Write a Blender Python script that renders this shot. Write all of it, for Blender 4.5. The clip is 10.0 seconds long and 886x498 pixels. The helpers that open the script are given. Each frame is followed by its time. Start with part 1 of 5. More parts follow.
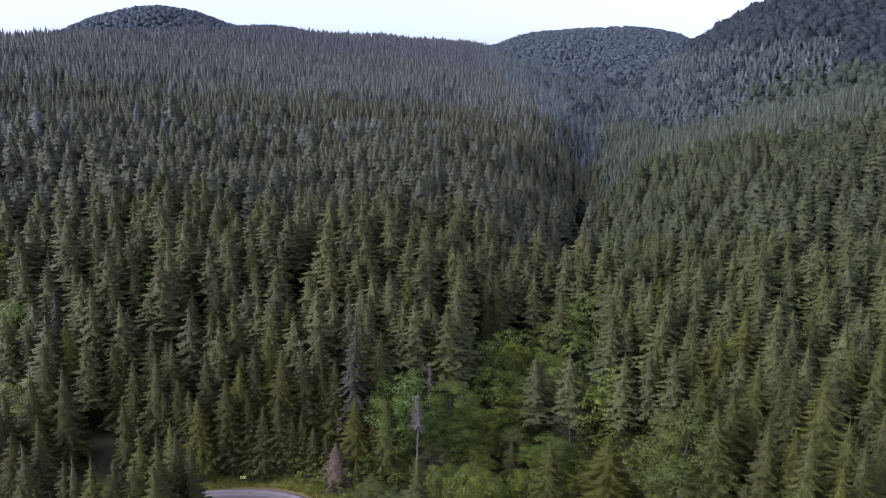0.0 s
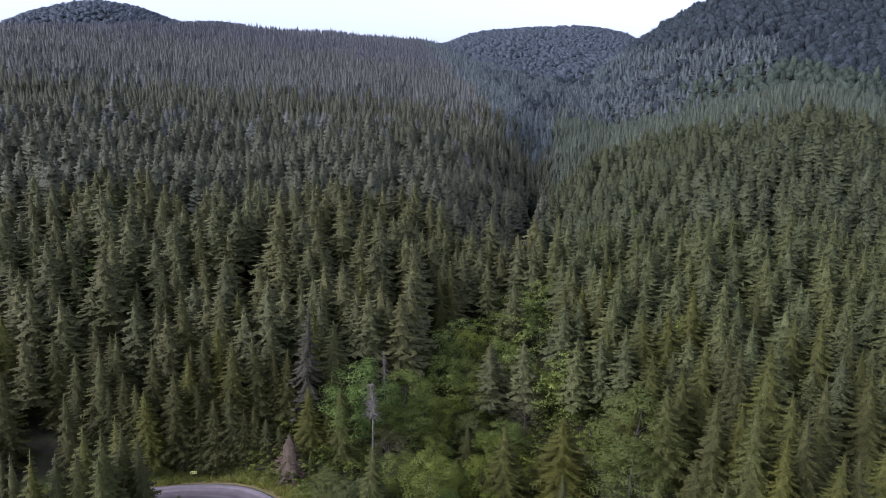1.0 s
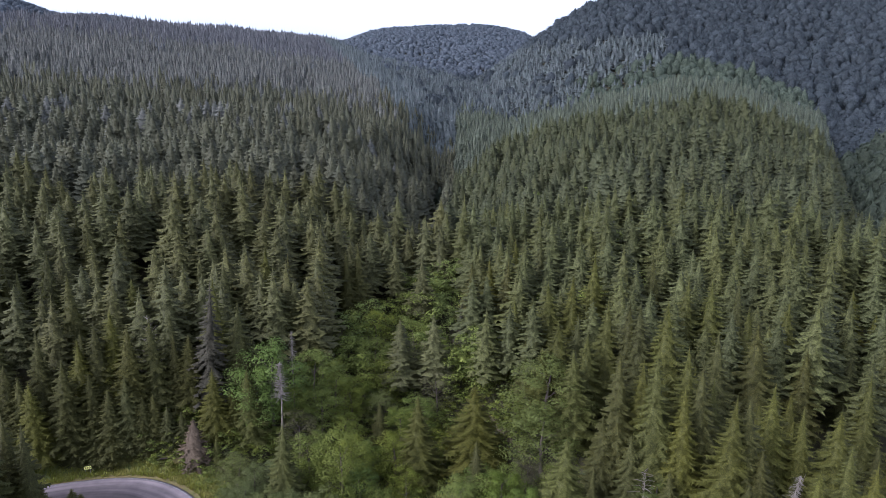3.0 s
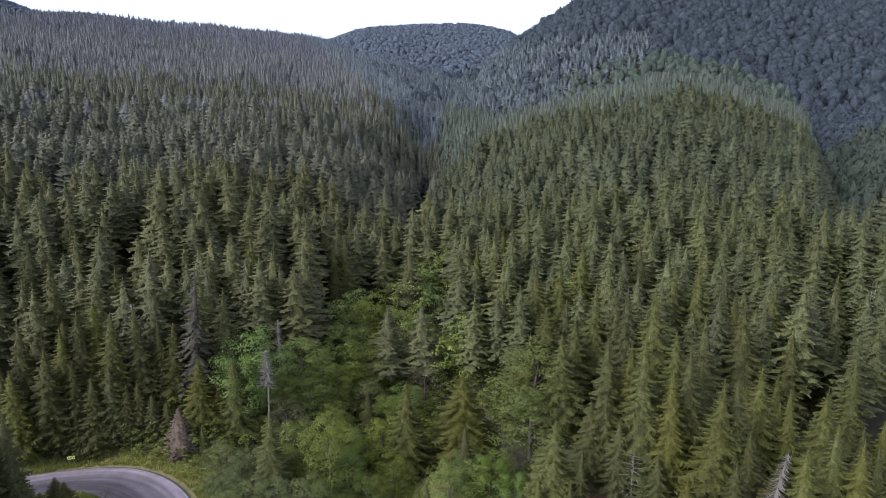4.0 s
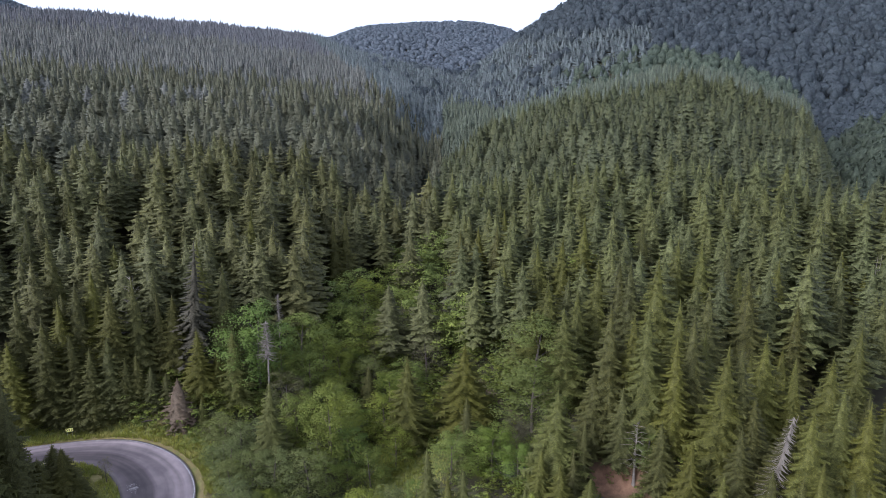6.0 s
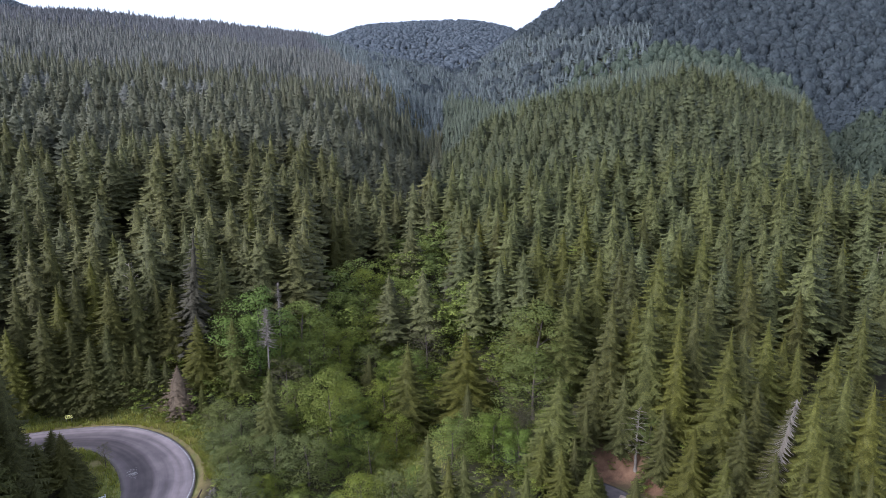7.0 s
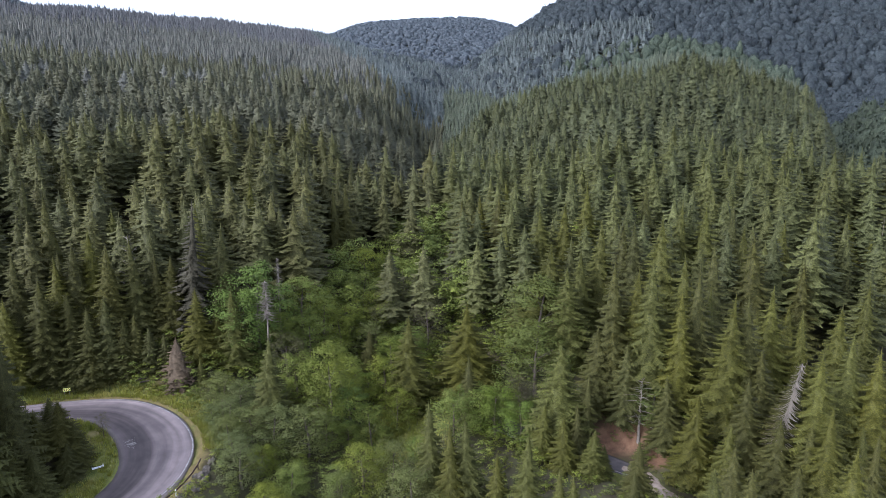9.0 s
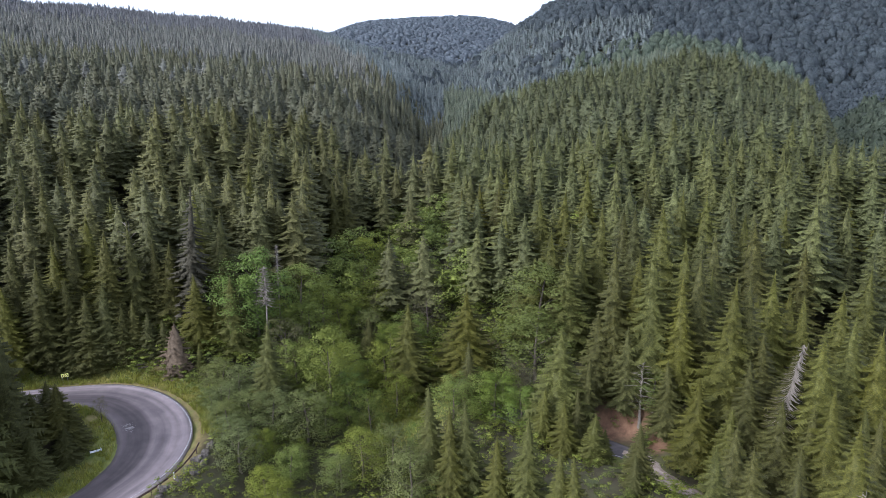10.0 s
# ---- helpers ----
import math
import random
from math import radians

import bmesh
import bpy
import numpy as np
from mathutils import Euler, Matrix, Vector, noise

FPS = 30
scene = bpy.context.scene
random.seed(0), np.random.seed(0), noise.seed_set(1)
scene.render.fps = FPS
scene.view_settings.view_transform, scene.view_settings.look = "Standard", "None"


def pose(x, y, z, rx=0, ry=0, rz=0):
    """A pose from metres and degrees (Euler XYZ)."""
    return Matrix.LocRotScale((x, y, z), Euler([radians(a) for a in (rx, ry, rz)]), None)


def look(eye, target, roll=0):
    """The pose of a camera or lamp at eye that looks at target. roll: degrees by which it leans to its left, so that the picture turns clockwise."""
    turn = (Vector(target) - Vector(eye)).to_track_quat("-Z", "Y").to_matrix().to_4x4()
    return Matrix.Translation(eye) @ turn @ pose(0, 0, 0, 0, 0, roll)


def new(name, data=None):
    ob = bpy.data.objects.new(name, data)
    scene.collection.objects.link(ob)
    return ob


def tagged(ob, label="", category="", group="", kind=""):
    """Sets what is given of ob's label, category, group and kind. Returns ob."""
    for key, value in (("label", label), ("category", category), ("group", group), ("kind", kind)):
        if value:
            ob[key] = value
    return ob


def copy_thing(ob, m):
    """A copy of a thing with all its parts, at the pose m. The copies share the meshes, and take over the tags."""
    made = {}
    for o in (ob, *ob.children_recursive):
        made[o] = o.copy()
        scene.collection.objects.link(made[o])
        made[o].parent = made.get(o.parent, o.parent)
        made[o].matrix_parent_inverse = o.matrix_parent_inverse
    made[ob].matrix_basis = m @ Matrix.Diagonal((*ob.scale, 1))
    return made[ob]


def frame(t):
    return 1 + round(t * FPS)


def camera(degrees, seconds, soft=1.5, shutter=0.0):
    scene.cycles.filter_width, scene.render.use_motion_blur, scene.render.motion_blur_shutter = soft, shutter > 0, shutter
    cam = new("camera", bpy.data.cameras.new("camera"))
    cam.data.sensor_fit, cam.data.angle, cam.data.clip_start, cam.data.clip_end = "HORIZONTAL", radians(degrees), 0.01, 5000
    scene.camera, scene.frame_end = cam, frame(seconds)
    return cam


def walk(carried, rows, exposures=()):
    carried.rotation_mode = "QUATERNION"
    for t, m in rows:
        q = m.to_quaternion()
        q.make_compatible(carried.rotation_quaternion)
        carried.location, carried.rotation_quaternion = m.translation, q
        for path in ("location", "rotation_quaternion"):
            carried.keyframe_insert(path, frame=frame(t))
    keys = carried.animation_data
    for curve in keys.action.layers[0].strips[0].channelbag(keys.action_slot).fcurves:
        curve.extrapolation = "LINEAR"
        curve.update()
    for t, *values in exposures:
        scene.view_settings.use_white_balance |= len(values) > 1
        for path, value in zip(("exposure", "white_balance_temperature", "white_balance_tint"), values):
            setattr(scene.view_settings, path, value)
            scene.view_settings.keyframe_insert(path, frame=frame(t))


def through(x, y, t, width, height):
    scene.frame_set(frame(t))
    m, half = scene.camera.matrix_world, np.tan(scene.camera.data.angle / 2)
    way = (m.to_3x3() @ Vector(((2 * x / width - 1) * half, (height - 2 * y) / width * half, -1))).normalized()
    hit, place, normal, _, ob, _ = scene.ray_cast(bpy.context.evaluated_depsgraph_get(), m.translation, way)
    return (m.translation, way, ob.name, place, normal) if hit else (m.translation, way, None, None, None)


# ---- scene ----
cam = camera(65.5, 10.0, soft=0.85)
METRES, EYE, TILT, LEAN, TURN = 24.0, 66.0, -12.0, 0.0, 0.0
ROWS = [
    (0.0, 0.0, 0.0, 0.0, -0.0, 0.0, -0.0),
    (0.5, 0.008, 0.011, -0.0487, -1.51, -0.01, 0.34),
    (1.0, 0.0049, 0.0198, -0.0955, -3.85, -0.09, 0.83),
    (1.5, 0.004, 0.0283, -0.1432, -6.02, -0.15, 1.34),
    (2.0, 0.0021, 0.0385, -0.1922, -8.09, -0.21, 1.76),
    (2.5, 0.0038, 0.0462, -0.2402, -10.11, -0.29, 2.18),
    (4.0, 0.0002, 0.0793, -0.3932, -12.65, -0.38, 2.85),
    (4.5, 0.0016, 0.0907, -0.444, -12.63, -0.37, 2.87),
    (5.0, -0.0, 0.1003, -0.4944, -12.61, -0.38, 2.91),
    (5.5, -0.0001, 0.1109, -0.5458, -12.58, -0.37, 2.97),
    (7.0, -0.0001, 0.1415, -0.6908, -12.51, -0.37, 3.14),
    (7.5, 0.0007, 0.1512, -0.7359, -12.47, -0.38, 3.18),
    (8.0, 0.0009, 0.1608, -0.7824, -12.45, -0.37, 3.23),
    (8.5, 0.0001, 0.1724, -0.8309, -12.43, -0.39, 3.27),
    (9.0, 0.0009, 0.1827, -0.8794, -12.42, -0.4, 3.3),
    (9.5, 0.0024, 0.1925, -0.9274, -12.41, -0.41, 3.33),
    (10.0, 0.0037, 0.2033, -0.9779, -12.4, -0.41, 3.36),
]
walk(cam, [(t, pose(0, 0, EYE, TILT, LEAN, TURN) @ pose(METRES * x, METRES * y, METRES * z, 90 + pitch, roll, yaw)) for t, x, y, z, yaw, pitch, roll in ROWS],
     exposures=[(0.0, 1.03, 5270, 27), (2.5, 1.18, 5290, 25), (5.0, 1.38, 5340, 22), (7.5, 1.45, 5350, 20), (10.0, 1.58, 5400, 18)])

# ---- world and light ----
world = bpy.data.worlds.new("overcast_sky")
scene.world = world
world.use_nodes = True
wn = world.node_tree
wbg = wn.nodes["Background"]
sky = wn.nodes.new("ShaderNodeTexSky")
sky.sky_type = "NISHITA"
sky.sun_disc = False
sky.sun_elevation = radians(38)
sky.sun_rotation = radians(250)
sky.dust_density, sky.ozone_density, sky.air_density = 3.0, 1.0, 1.0
grey = wn.nodes.new("ShaderNodeHueSaturation")
grey.inputs["Saturation"].default_value = 0.35
wn.links.new(sky.outputs[0], grey.inputs["Color"])
wn.links.new(grey.outputs[0], wbg.inputs["Color"])
wbg.inputs["Strength"].default_value = 0.15
sun = new("sun", bpy.data.lights.new("sun", "SUN"))
sun.data.energy, sun.data.angle, sun.data.color = 0.58, radians(25), (1.0, 0.95, 0.86)
sun.matrix_world = look((-200, -90, 190), (0, 0, 0))

# ---- materials ----


def material(name, rough=0.8):
    m = bpy.data.materials.new(name)
    m.use_nodes = True
    b = m.node_tree.nodes["Principled BSDF"]
    b.inputs["Roughness"].default_value = rough
    b.inputs["Specular IOR Level"].default_value = 0.25
    return m, m.node_tree, b


def noise_ramp(nt, scale, stops, detail=4.0, coords="Object", rough=0.6):
    """A noise of the given scale through a colour ramp; stops are (place, colour)."""
    tc = nt.nodes.new("ShaderNodeTexCoord")
    n = nt.nodes.new("ShaderNodeTexNoise")
    n.inputs["Scale"].default_value, n.inputs["Detail"].default_value = scale, detail
    n.inputs["Roughness"].default_value = rough
    nt.links.new(tc.outputs[coords], n.inputs["Vector"])
    r = nt.nodes.new("ShaderNodeValToRGB")
    while len(r.color_ramp.elements) < len(stops):
        r.color_ramp.elements.new(0.5)
    for e, (at, c) in zip(r.color_ramp.elements, stops):
        e.position, e.color = at, (*c, 1)
    nt.links.new(n.outputs["Fac"], r.inputs["Fac"])
    return r.outputs["Color"], n.outputs["Fac"]


def mix_col(nt, fac, a, b, how="MIX"):
    m = nt.nodes.new("ShaderNodeMix")
    m.data_type, m.blend_type = "RGBA", how
    for slot, v in ((0, fac), (6, a), (7, b)):
        if isinstance(v, (int, float)):
            m.inputs[slot].default_value = v
        elif isinstance(v, tuple):
            m.inputs[slot].default_value = (*v, 1)
        else:
            nt.links.new(v, m.inputs[slot])
    return m.outputs[2]


def bump(nt, b, fac, strength, dist):
    n = nt.nodes.new("ShaderNodeBump")
    n.inputs["Strength"].default_value, n.inputs["Distance"].default_value = strength, dist
    nt.links.new(fac, n.inputs["Height"])
    nt.links.new(n.outputs[0], b.inputs["Normal"])


def foliage(name, dark, mid, light, joined=False, through=0.25, scale=0.0, hue=0.008, grain=0.18, relief=0.0):
    """Needles or leaves: colour varies from tree to tree and from spray to spray."""
    m, nt, b = material(name, 0.68)
    b.inputs["Specular IOR Level"].default_value = 0.22
    dark, light = (tuple(0.75 * a + 0.25 * b for a, b in zip(c, mid)) for c in (dark, light))
    base, fac = noise_ramp(nt, scale or (0.55 if joined else 120.0), [(0.34, dark), (0.5, mid), (0.66, light)], 6.0)
    if joined:
        at = nt.nodes.new("ShaderNodeAttribute")
        at.attribute_name = "tree_tint"
        per_tree = at.outputs["Fac"]
    else:
        oi = nt.nodes.new("ShaderNodeObjectInfo")
        per_tree = oi.outputs["Random"]
    if relief:
        bump(nt, b, fac, 1.0, relief)
    geo = nt.nodes.new("ShaderNodeNewGeometry")
    hs = nt.nodes.new("ShaderNodeHueSaturation")
    for out, key, lo, hi in ((per_tree, "Hue", 0.5 - hue, 0.5 + hue), (per_tree, "Saturation", 1.1, 0.98), (geo.outputs["Random Per Island"], "Value", 1 - grain, 1 + grain)):
        r = nt.nodes.new("ShaderNodeMapRange")
        r.inputs["To Min"].default_value, r.inputs["To Max"].default_value = lo, hi
        nt.links.new(out, r.inputs["Value"])
        nt.links.new(r.outputs[0], hs.inputs[key])
    nt.links.new(base, hs.inputs["Color"])
    # a second, slower change from tree to tree in lightness
    w = nt.nodes.new("ShaderNodeMath")
    w.operation = "MULTIPLY"
    w.inputs[1].default_value = 17.31
    nt.links.new(per_tree, w.inputs[0])
    f = nt.nodes.new("ShaderNodeMath")
    f.operation = "FRACT"
    nt.links.new(w.outputs[0], f.inputs[0])
    r = nt.nodes.new("ShaderNodeMapRange")
    r.inputs["To Min"].default_value, r.inputs["To Max"].default_value = 0.85, 1.15
    nt.links.new(f.outputs[0], r.inputs["Value"])
    hs2 = nt.nodes.new("ShaderNodeHueSaturation")
    nt.links.new(r.outputs[0], hs2.inputs["Value"])
    nt.links.new(hs.outputs[0], hs2.inputs["Color"])
    nt.links.new(hs2.outputs[0], b.inputs["Base Color"])
    if through:
        t = nt.nodes.new("ShaderNodeBsdfTranslucent")
        nt.links.new(hs2.outputs[0], t.inputs["Color"])
        mx = nt.nodes.new("ShaderNodeMixShader")
        mx.inputs[0].default_value = through
        nt.links.new(b.outputs[0], mx.inputs[1])
        nt.links.new(t.outputs[0], mx.inputs[2])
        nt.links.new(mx.outputs[0], nt.nodes["Material Output"].inputs["Surface"])
    return m


def plain(name, stops, scale=6.0, rough=0.8, bumpy=0.3, dist=0.02, coords="Object", metal=0.0):
    m, nt, b = material(name, rough)
    c, f = noise_ramp(nt, scale, stops, 6.0, coords)
    nt.links.new(c, b.inputs["Base Color"])
    b.inputs["Metallic"].default_value = metal
    if bumpy:
        bump(nt, b, f, bumpy, dist)
    return m


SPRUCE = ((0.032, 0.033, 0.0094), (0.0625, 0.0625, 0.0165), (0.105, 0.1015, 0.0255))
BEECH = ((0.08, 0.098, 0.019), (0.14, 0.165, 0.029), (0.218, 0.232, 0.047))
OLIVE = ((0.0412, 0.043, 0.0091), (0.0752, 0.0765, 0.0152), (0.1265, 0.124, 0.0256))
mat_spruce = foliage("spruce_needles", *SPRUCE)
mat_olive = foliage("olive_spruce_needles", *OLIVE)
mat_dry = foliage("thin_dry_needles", (0.036, 0.033, 0.02), (0.062, 0.057, 0.034), (0.1, 0.09, 0.058), through=0.15)
mat_bright = foliage("fresh_green_leaves", (0.06, 0.088, 0.0165), (0.106, 0.148, 0.026), (0.15, 0.19, 0.038), through=0.25, grain=0.1)
mat_grove = foliage("shady_beech_leaves", (0.055, 0.07, 0.019), (0.093, 0.112, 0.027), (0.145, 0.162, 0.043), through=0.25, grain=0.1)
# far, foot and ridge needles: haze is put into the base colour
mat_spruce_far = foliage("haze_tinted_spruce_needles", (0.066, 0.068, 0.0546), (0.13, 0.131, 0.106), (0.207, 0.205, 0.166), joined=True, scale=1.2, grain=0.12, hue=0.01)
mat_spruce_foot = foliage("haze_tinted_needles_of_the_mountain", (0.078, 0.091, 0.0824), (0.119, 0.136, 0.124), (0.168, 0.188, 0.17), joined=True, scale=0.8, grain=0.12, hue=0.008)
mat_spruce_ridge = foliage("haze_tinted_ridge_needles", (0.0742, 0.076, 0.0728), (0.119, 0.12, 0.116), (0.178, 0.178, 0.169), joined=True, scale=0.8, grain=0.14)
# some haze coloured in: bluer than the lower slope's needles
mat_spruce_mid = foliage("hazed_needles_of_the_slope", (0.0428, 0.0434, 0.0249), (0.0902, 0.0912, 0.0513), (0.1560, 0.1542, 0.0849), joined=True, scale=3.2, grain=0.14, hue=0.008)
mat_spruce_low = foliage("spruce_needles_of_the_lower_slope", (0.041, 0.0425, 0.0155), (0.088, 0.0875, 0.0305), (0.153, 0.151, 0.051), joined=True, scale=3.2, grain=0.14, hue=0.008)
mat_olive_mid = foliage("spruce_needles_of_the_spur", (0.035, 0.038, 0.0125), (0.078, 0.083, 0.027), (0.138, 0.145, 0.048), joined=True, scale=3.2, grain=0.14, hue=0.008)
# upper spur and spur top: added blue in the colour imitates haze
mat_olive_far = foliage("hazed_needles_of_the_upper_spur", (0.034, 0.038, 0.0165), (0.07, 0.076, 0.033), (0.122, 0.13, 0.056), joined=True, scale=3.2, grain=0.14, hue=0.008)
mat_spur_top = foliage("hazed_needles_of_the_spur_top", (0.05, 0.058, 0.0382), (0.096, 0.11, 0.07), (0.158, 0.175, 0.11), joined=True, scale=2.4, grain=0.14, hue=0.008)
mat_beech = foliage("beech_leaves", *BEECH, through=0.25, grain=0.1)
mat_beech_far = foliage("beech_leaves_far", *BEECH, joined=True, through=0.35)
# spur and ravine beeches carry a little bluish haze in the leaf colour
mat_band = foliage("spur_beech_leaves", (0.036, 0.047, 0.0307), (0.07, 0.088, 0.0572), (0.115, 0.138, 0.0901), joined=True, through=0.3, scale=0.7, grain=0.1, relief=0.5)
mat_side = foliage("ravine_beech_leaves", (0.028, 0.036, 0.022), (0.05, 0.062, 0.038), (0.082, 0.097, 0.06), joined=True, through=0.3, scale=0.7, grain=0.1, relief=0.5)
mat_wood_far = foliage("mixed_beech_leaves", (0.092, 0.116, 0.026), (0.152, 0.184, 0.041), (0.22, 0.25, 0.063), joined=True)
# blue of the hump and mountain leaves is haze painted into them
mat_hill = foliage("haze_tinted_hump_leaves", (0.076, 0.09, 0.096), (0.097, 0.113, 0.12), (0.124, 0.142, 0.15), joined=True, through=0.3, scale=0.2, grain=0.08, relief=0.6)
mat_mount = foliage("haze_tinted_mountain_leaves", (0.031, 0.0385, 0.0389), (0.0495, 0.06, 0.0604), (0.079, 0.093, 0.0935), joined=True, through=0.3, scale=0.7, grain=0.14, relief=0.8)
mat_willow = foliage("willow_leaves", (0.073, 0.088, 0.028), (0.12, 0.136, 0.043), (0.185, 0.196, 0.067), through=0.3, grain=0.1)
mat_yellow = foliage("yellowing_leaves", (0.07, 0.1, 0.02), (0.14, 0.17, 0.03), (0.24, 0.24, 0.05), through=0.35)
mat_thin = foliage("thin_brownish_maple_leaves", (0.06, 0.058, 0.026), (0.098, 0.094, 0.042), (0.15, 0.14, 0.068), through=0.2)
mat_brown = foliage("dead_needles", (0.054, 0.04, 0.024), (0.096, 0.073, 0.045), (0.148, 0.115, 0.074), through=0.1)
mat_bark = plain("spruce_bark", [(0.3, (0.05, 0.038, 0.03)), (0.7, (0.13, 0.105, 0.085))], 9.0, 0.9, 0.6, 0.03)
mat_deadwood = plain("bleached_deadwood", [(0.3, (0.13, 0.108, 0.082)), (0.7, (0.27, 0.236, 0.19))], 7.0, 0.85, 0.4, 0.02)

# ---- the lie of the land ----


def smax(a, b, w):
    h = np.clip(0.5 + 0.5 * (a - b) / w, 0, 1)
    return b + (a - b) * h + w * h * (1 - h)


def bell(x, y, cx, cy, w, p=1.0):
    return np.exp(-(((x - cx) ** 2 + (y - cy) ** 2) / w ** 2) ** p / 2)


def ripple(x, y):
    """Small unevenness of the hillsides."""
    return (1.3 * np.sin(x / 17 + 1.3 * np.sin(y / 41)) * np.sin(y / 23 + 0.7) + 0.6 * np.sin(x / 7.3 + y / 11.0) * np.sin(y / 8.1 - x / 13.7 + 2)
            + 3.0 * np.sin(x / 71 + 2) * np.sin(y / 83 + x / 190) * np.clip((np.hypot(x, y) - 280) / 400, 0, 1))


def near_hills(x, y):
    """The ground round the road and the mouth of the gully."""
    # broad hillside that climbs to a long ridge and falls away beside the gully
    left = -12.55 - 0.0377 * x + 0.1434 * y - 5.8e-5 * (y - 200) * x - 6.7e-5 * x * x
    w = x - 19.2 - 0.106 * (y - 300)
    left = left - 0.213 * np.clip((y - 180) / 350, 0, 1) * 0.5 * (w + np.sqrt(w * w + 1600))
    # rounded spur on the other side of the gully
    ux, uy = 0.5204, 0.8539
    s, c = (x - 63.8) * ux + (y - 109.5) * uy, (x - 63.8) * uy - (y - 109.5) * ux
    spur = -0.27 + 0.127 * s - np.where(c < 0, 0.425, 0.28) * (np.sqrt(c * c + 484) - 22)
    spur = spur + 0.12 * np.minimum(s, 0) - 0.35 * np.maximum(0, s - 750)
    z = smax(left, spur, 6.0)
    z = smax(z, -8.0 + 0 * x, 3.0)
    g = x - 12.8 - 0.237 * (y - 100)
    cut = 9.7 + 6.0 * np.clip((y - 180) / 120, 0, 1)
    z = z - cut * np.exp(-g * g / (392 + 500 * np.clip((125 - y) / 40, 0, 1))) * np.clip((y - 20) / 50, 0, 1) * np.clip((700 - y) / 300, 0, 1)
    z = z + 8.0 * bell(x, y, 98, 258, 30)
    # crest of the spur above the gully
    q = (x - 122 - 0.655 * (y - 318)) * 0.836
    z = z + np.interp(y, (225, 300, 350, 420, 550, 720), (0, 13, 23, 20, 13, 0)) * np.exp(-(q / np.where(q < 0, 26, 62)) ** 2)
    z = z - 11 * np.exp(-(c - 62 - 0.07 * (s - 100)) ** 2 / 450) * np.clip((s - 50) / 70, 0, 1) * np.clip((700 - s) / 300, 0, 1)
    return z


def spur_axis(x, y):
    """Way along the crest of the spur, and across it to the right."""
    return (x - 63.8) * 0.5204 + (y - 109.5) * 0.8539, (x - 63.8) * 0.8539 - (y - 109.5) * 0.5204


def ravine(s):
    """How far beside the crest of the spur the bed of the ravine runs."""
    return 50 + 0.13 * (s - 75)


def mountain(x, y):
    """Steep mountain with a long top that runs away to the right."""
    e = x - 400
    return 202 - 0.429 * np.sqrt((1.7 * np.minimum(e, 0)) ** 2 + (y - 838 + 0.09 * np.maximum(e, 0)) ** 2 + 2500)


def far_table(x, y):
    """Flat-topped hump that closes the valley."""
    u, v = (x - 350) * 0.203 + (y - 1690) * 0.979, (x - 350) * 0.979 - (y - 1690) * 0.203
    return -60 + 284 * np.exp(-(v / 300) ** 4 / 2 - (u / 560) ** 2 / 2)


def far_hills(x, y):
    # broad hillside that climbs to a long ridge and falls away beside the gully
    q, xl = y - 300, -330 + 0.5 * (x + 330 + np.sqrt((x + 330) ** 2 + 4900))
    left = 34.7 - 0.0715 * xl + 0.1216 * q - 7.1e-5 * xl * q + 6.1e-5 * np.minimum(xl, 0) ** 2 + 4.5e-6 * q * q
    w = x - 19.2 - 0.25 * q
    left = left - 0.2 * np.clip((y - 100) / 250, 0, 1) * 0.5 * (w + np.sqrt(w * w + 1600))
    v = (y - 1442 - 1.9 * (x - 8)) / 2.15 - 35
    left = left - 0.32 * 0.5 * (v + np.sqrt(v * v + 900))
    # spur on the other side of the gully: a steep nose, a shoulder, then up to the mountain
    s, c = spur_axis(x, y)
    crest = np.interp(s, (0, 60, 130, 200, 310, 500, 700), (10, 15, 28.4, 40, 45, 66, 76))
    spur = crest - np.where(c < 0, 0.3, 0.4) * (np.sqrt(c * c + 900) - 30) + 0.2 * np.minimum(s, 0)
    bed = ravine(s)
    spur = spur - 0.9 * np.maximum(0, c - bed + 10) * np.clip((420 - s) / 200, 0, 1) * np.clip((s - 20) / 40, 0, 1)
    foot = 30.5 + 0.069 * (x - 330) - 0.02 * (y - 350) - 0.35 * np.maximum(0, bed + 30 - c)
    hump = -60 + 302 * bell(x, y, -560, 1425, 285)
    hump = smax(hump, -60 + 272 * bell(x, y, -350, 1450, 240), 25.0)
    z = smax(left, spur, 5.0)
    z = smax(z, mountain(x, y), 12.0)
    z = smax(z, foot, 4.0)
    z = smax(z, hump, 20.0)
    z = smax(z, far_table(x, y), 15.0)
    z = smax(z, -60 + 345 * bell(x, y, 840, 2560, 300, 2.0), 10.0)
    g = x - 12.8 - 0.237 * (y - 100)
    z = z - (9.7 + 10.0 * np.clip((y - 170) / 110, 0, 1)) * np.exp(-g * g / 392) * np.clip((700 - y) / 300, 0, 1)
    return z - 9 * np.exp(-(c - bed) ** 2 / 110) * np.clip((s - 40) / 50, 0, 1) * np.clip((600 - s) / 300, 0, 1)


def hills(x, y):
    d = np.hypot(x, y)
    t = np.where(y > 0, np.clip((d - 128) / 52, 0, 1), 0)
    t = t * t * (3 - 2 * t)
    return near_hills(x, y) * (1 - t) + far_hills(x, y) * t + ripple(x, y) * np.clip((d - 90) / 60, 0.25, 1)


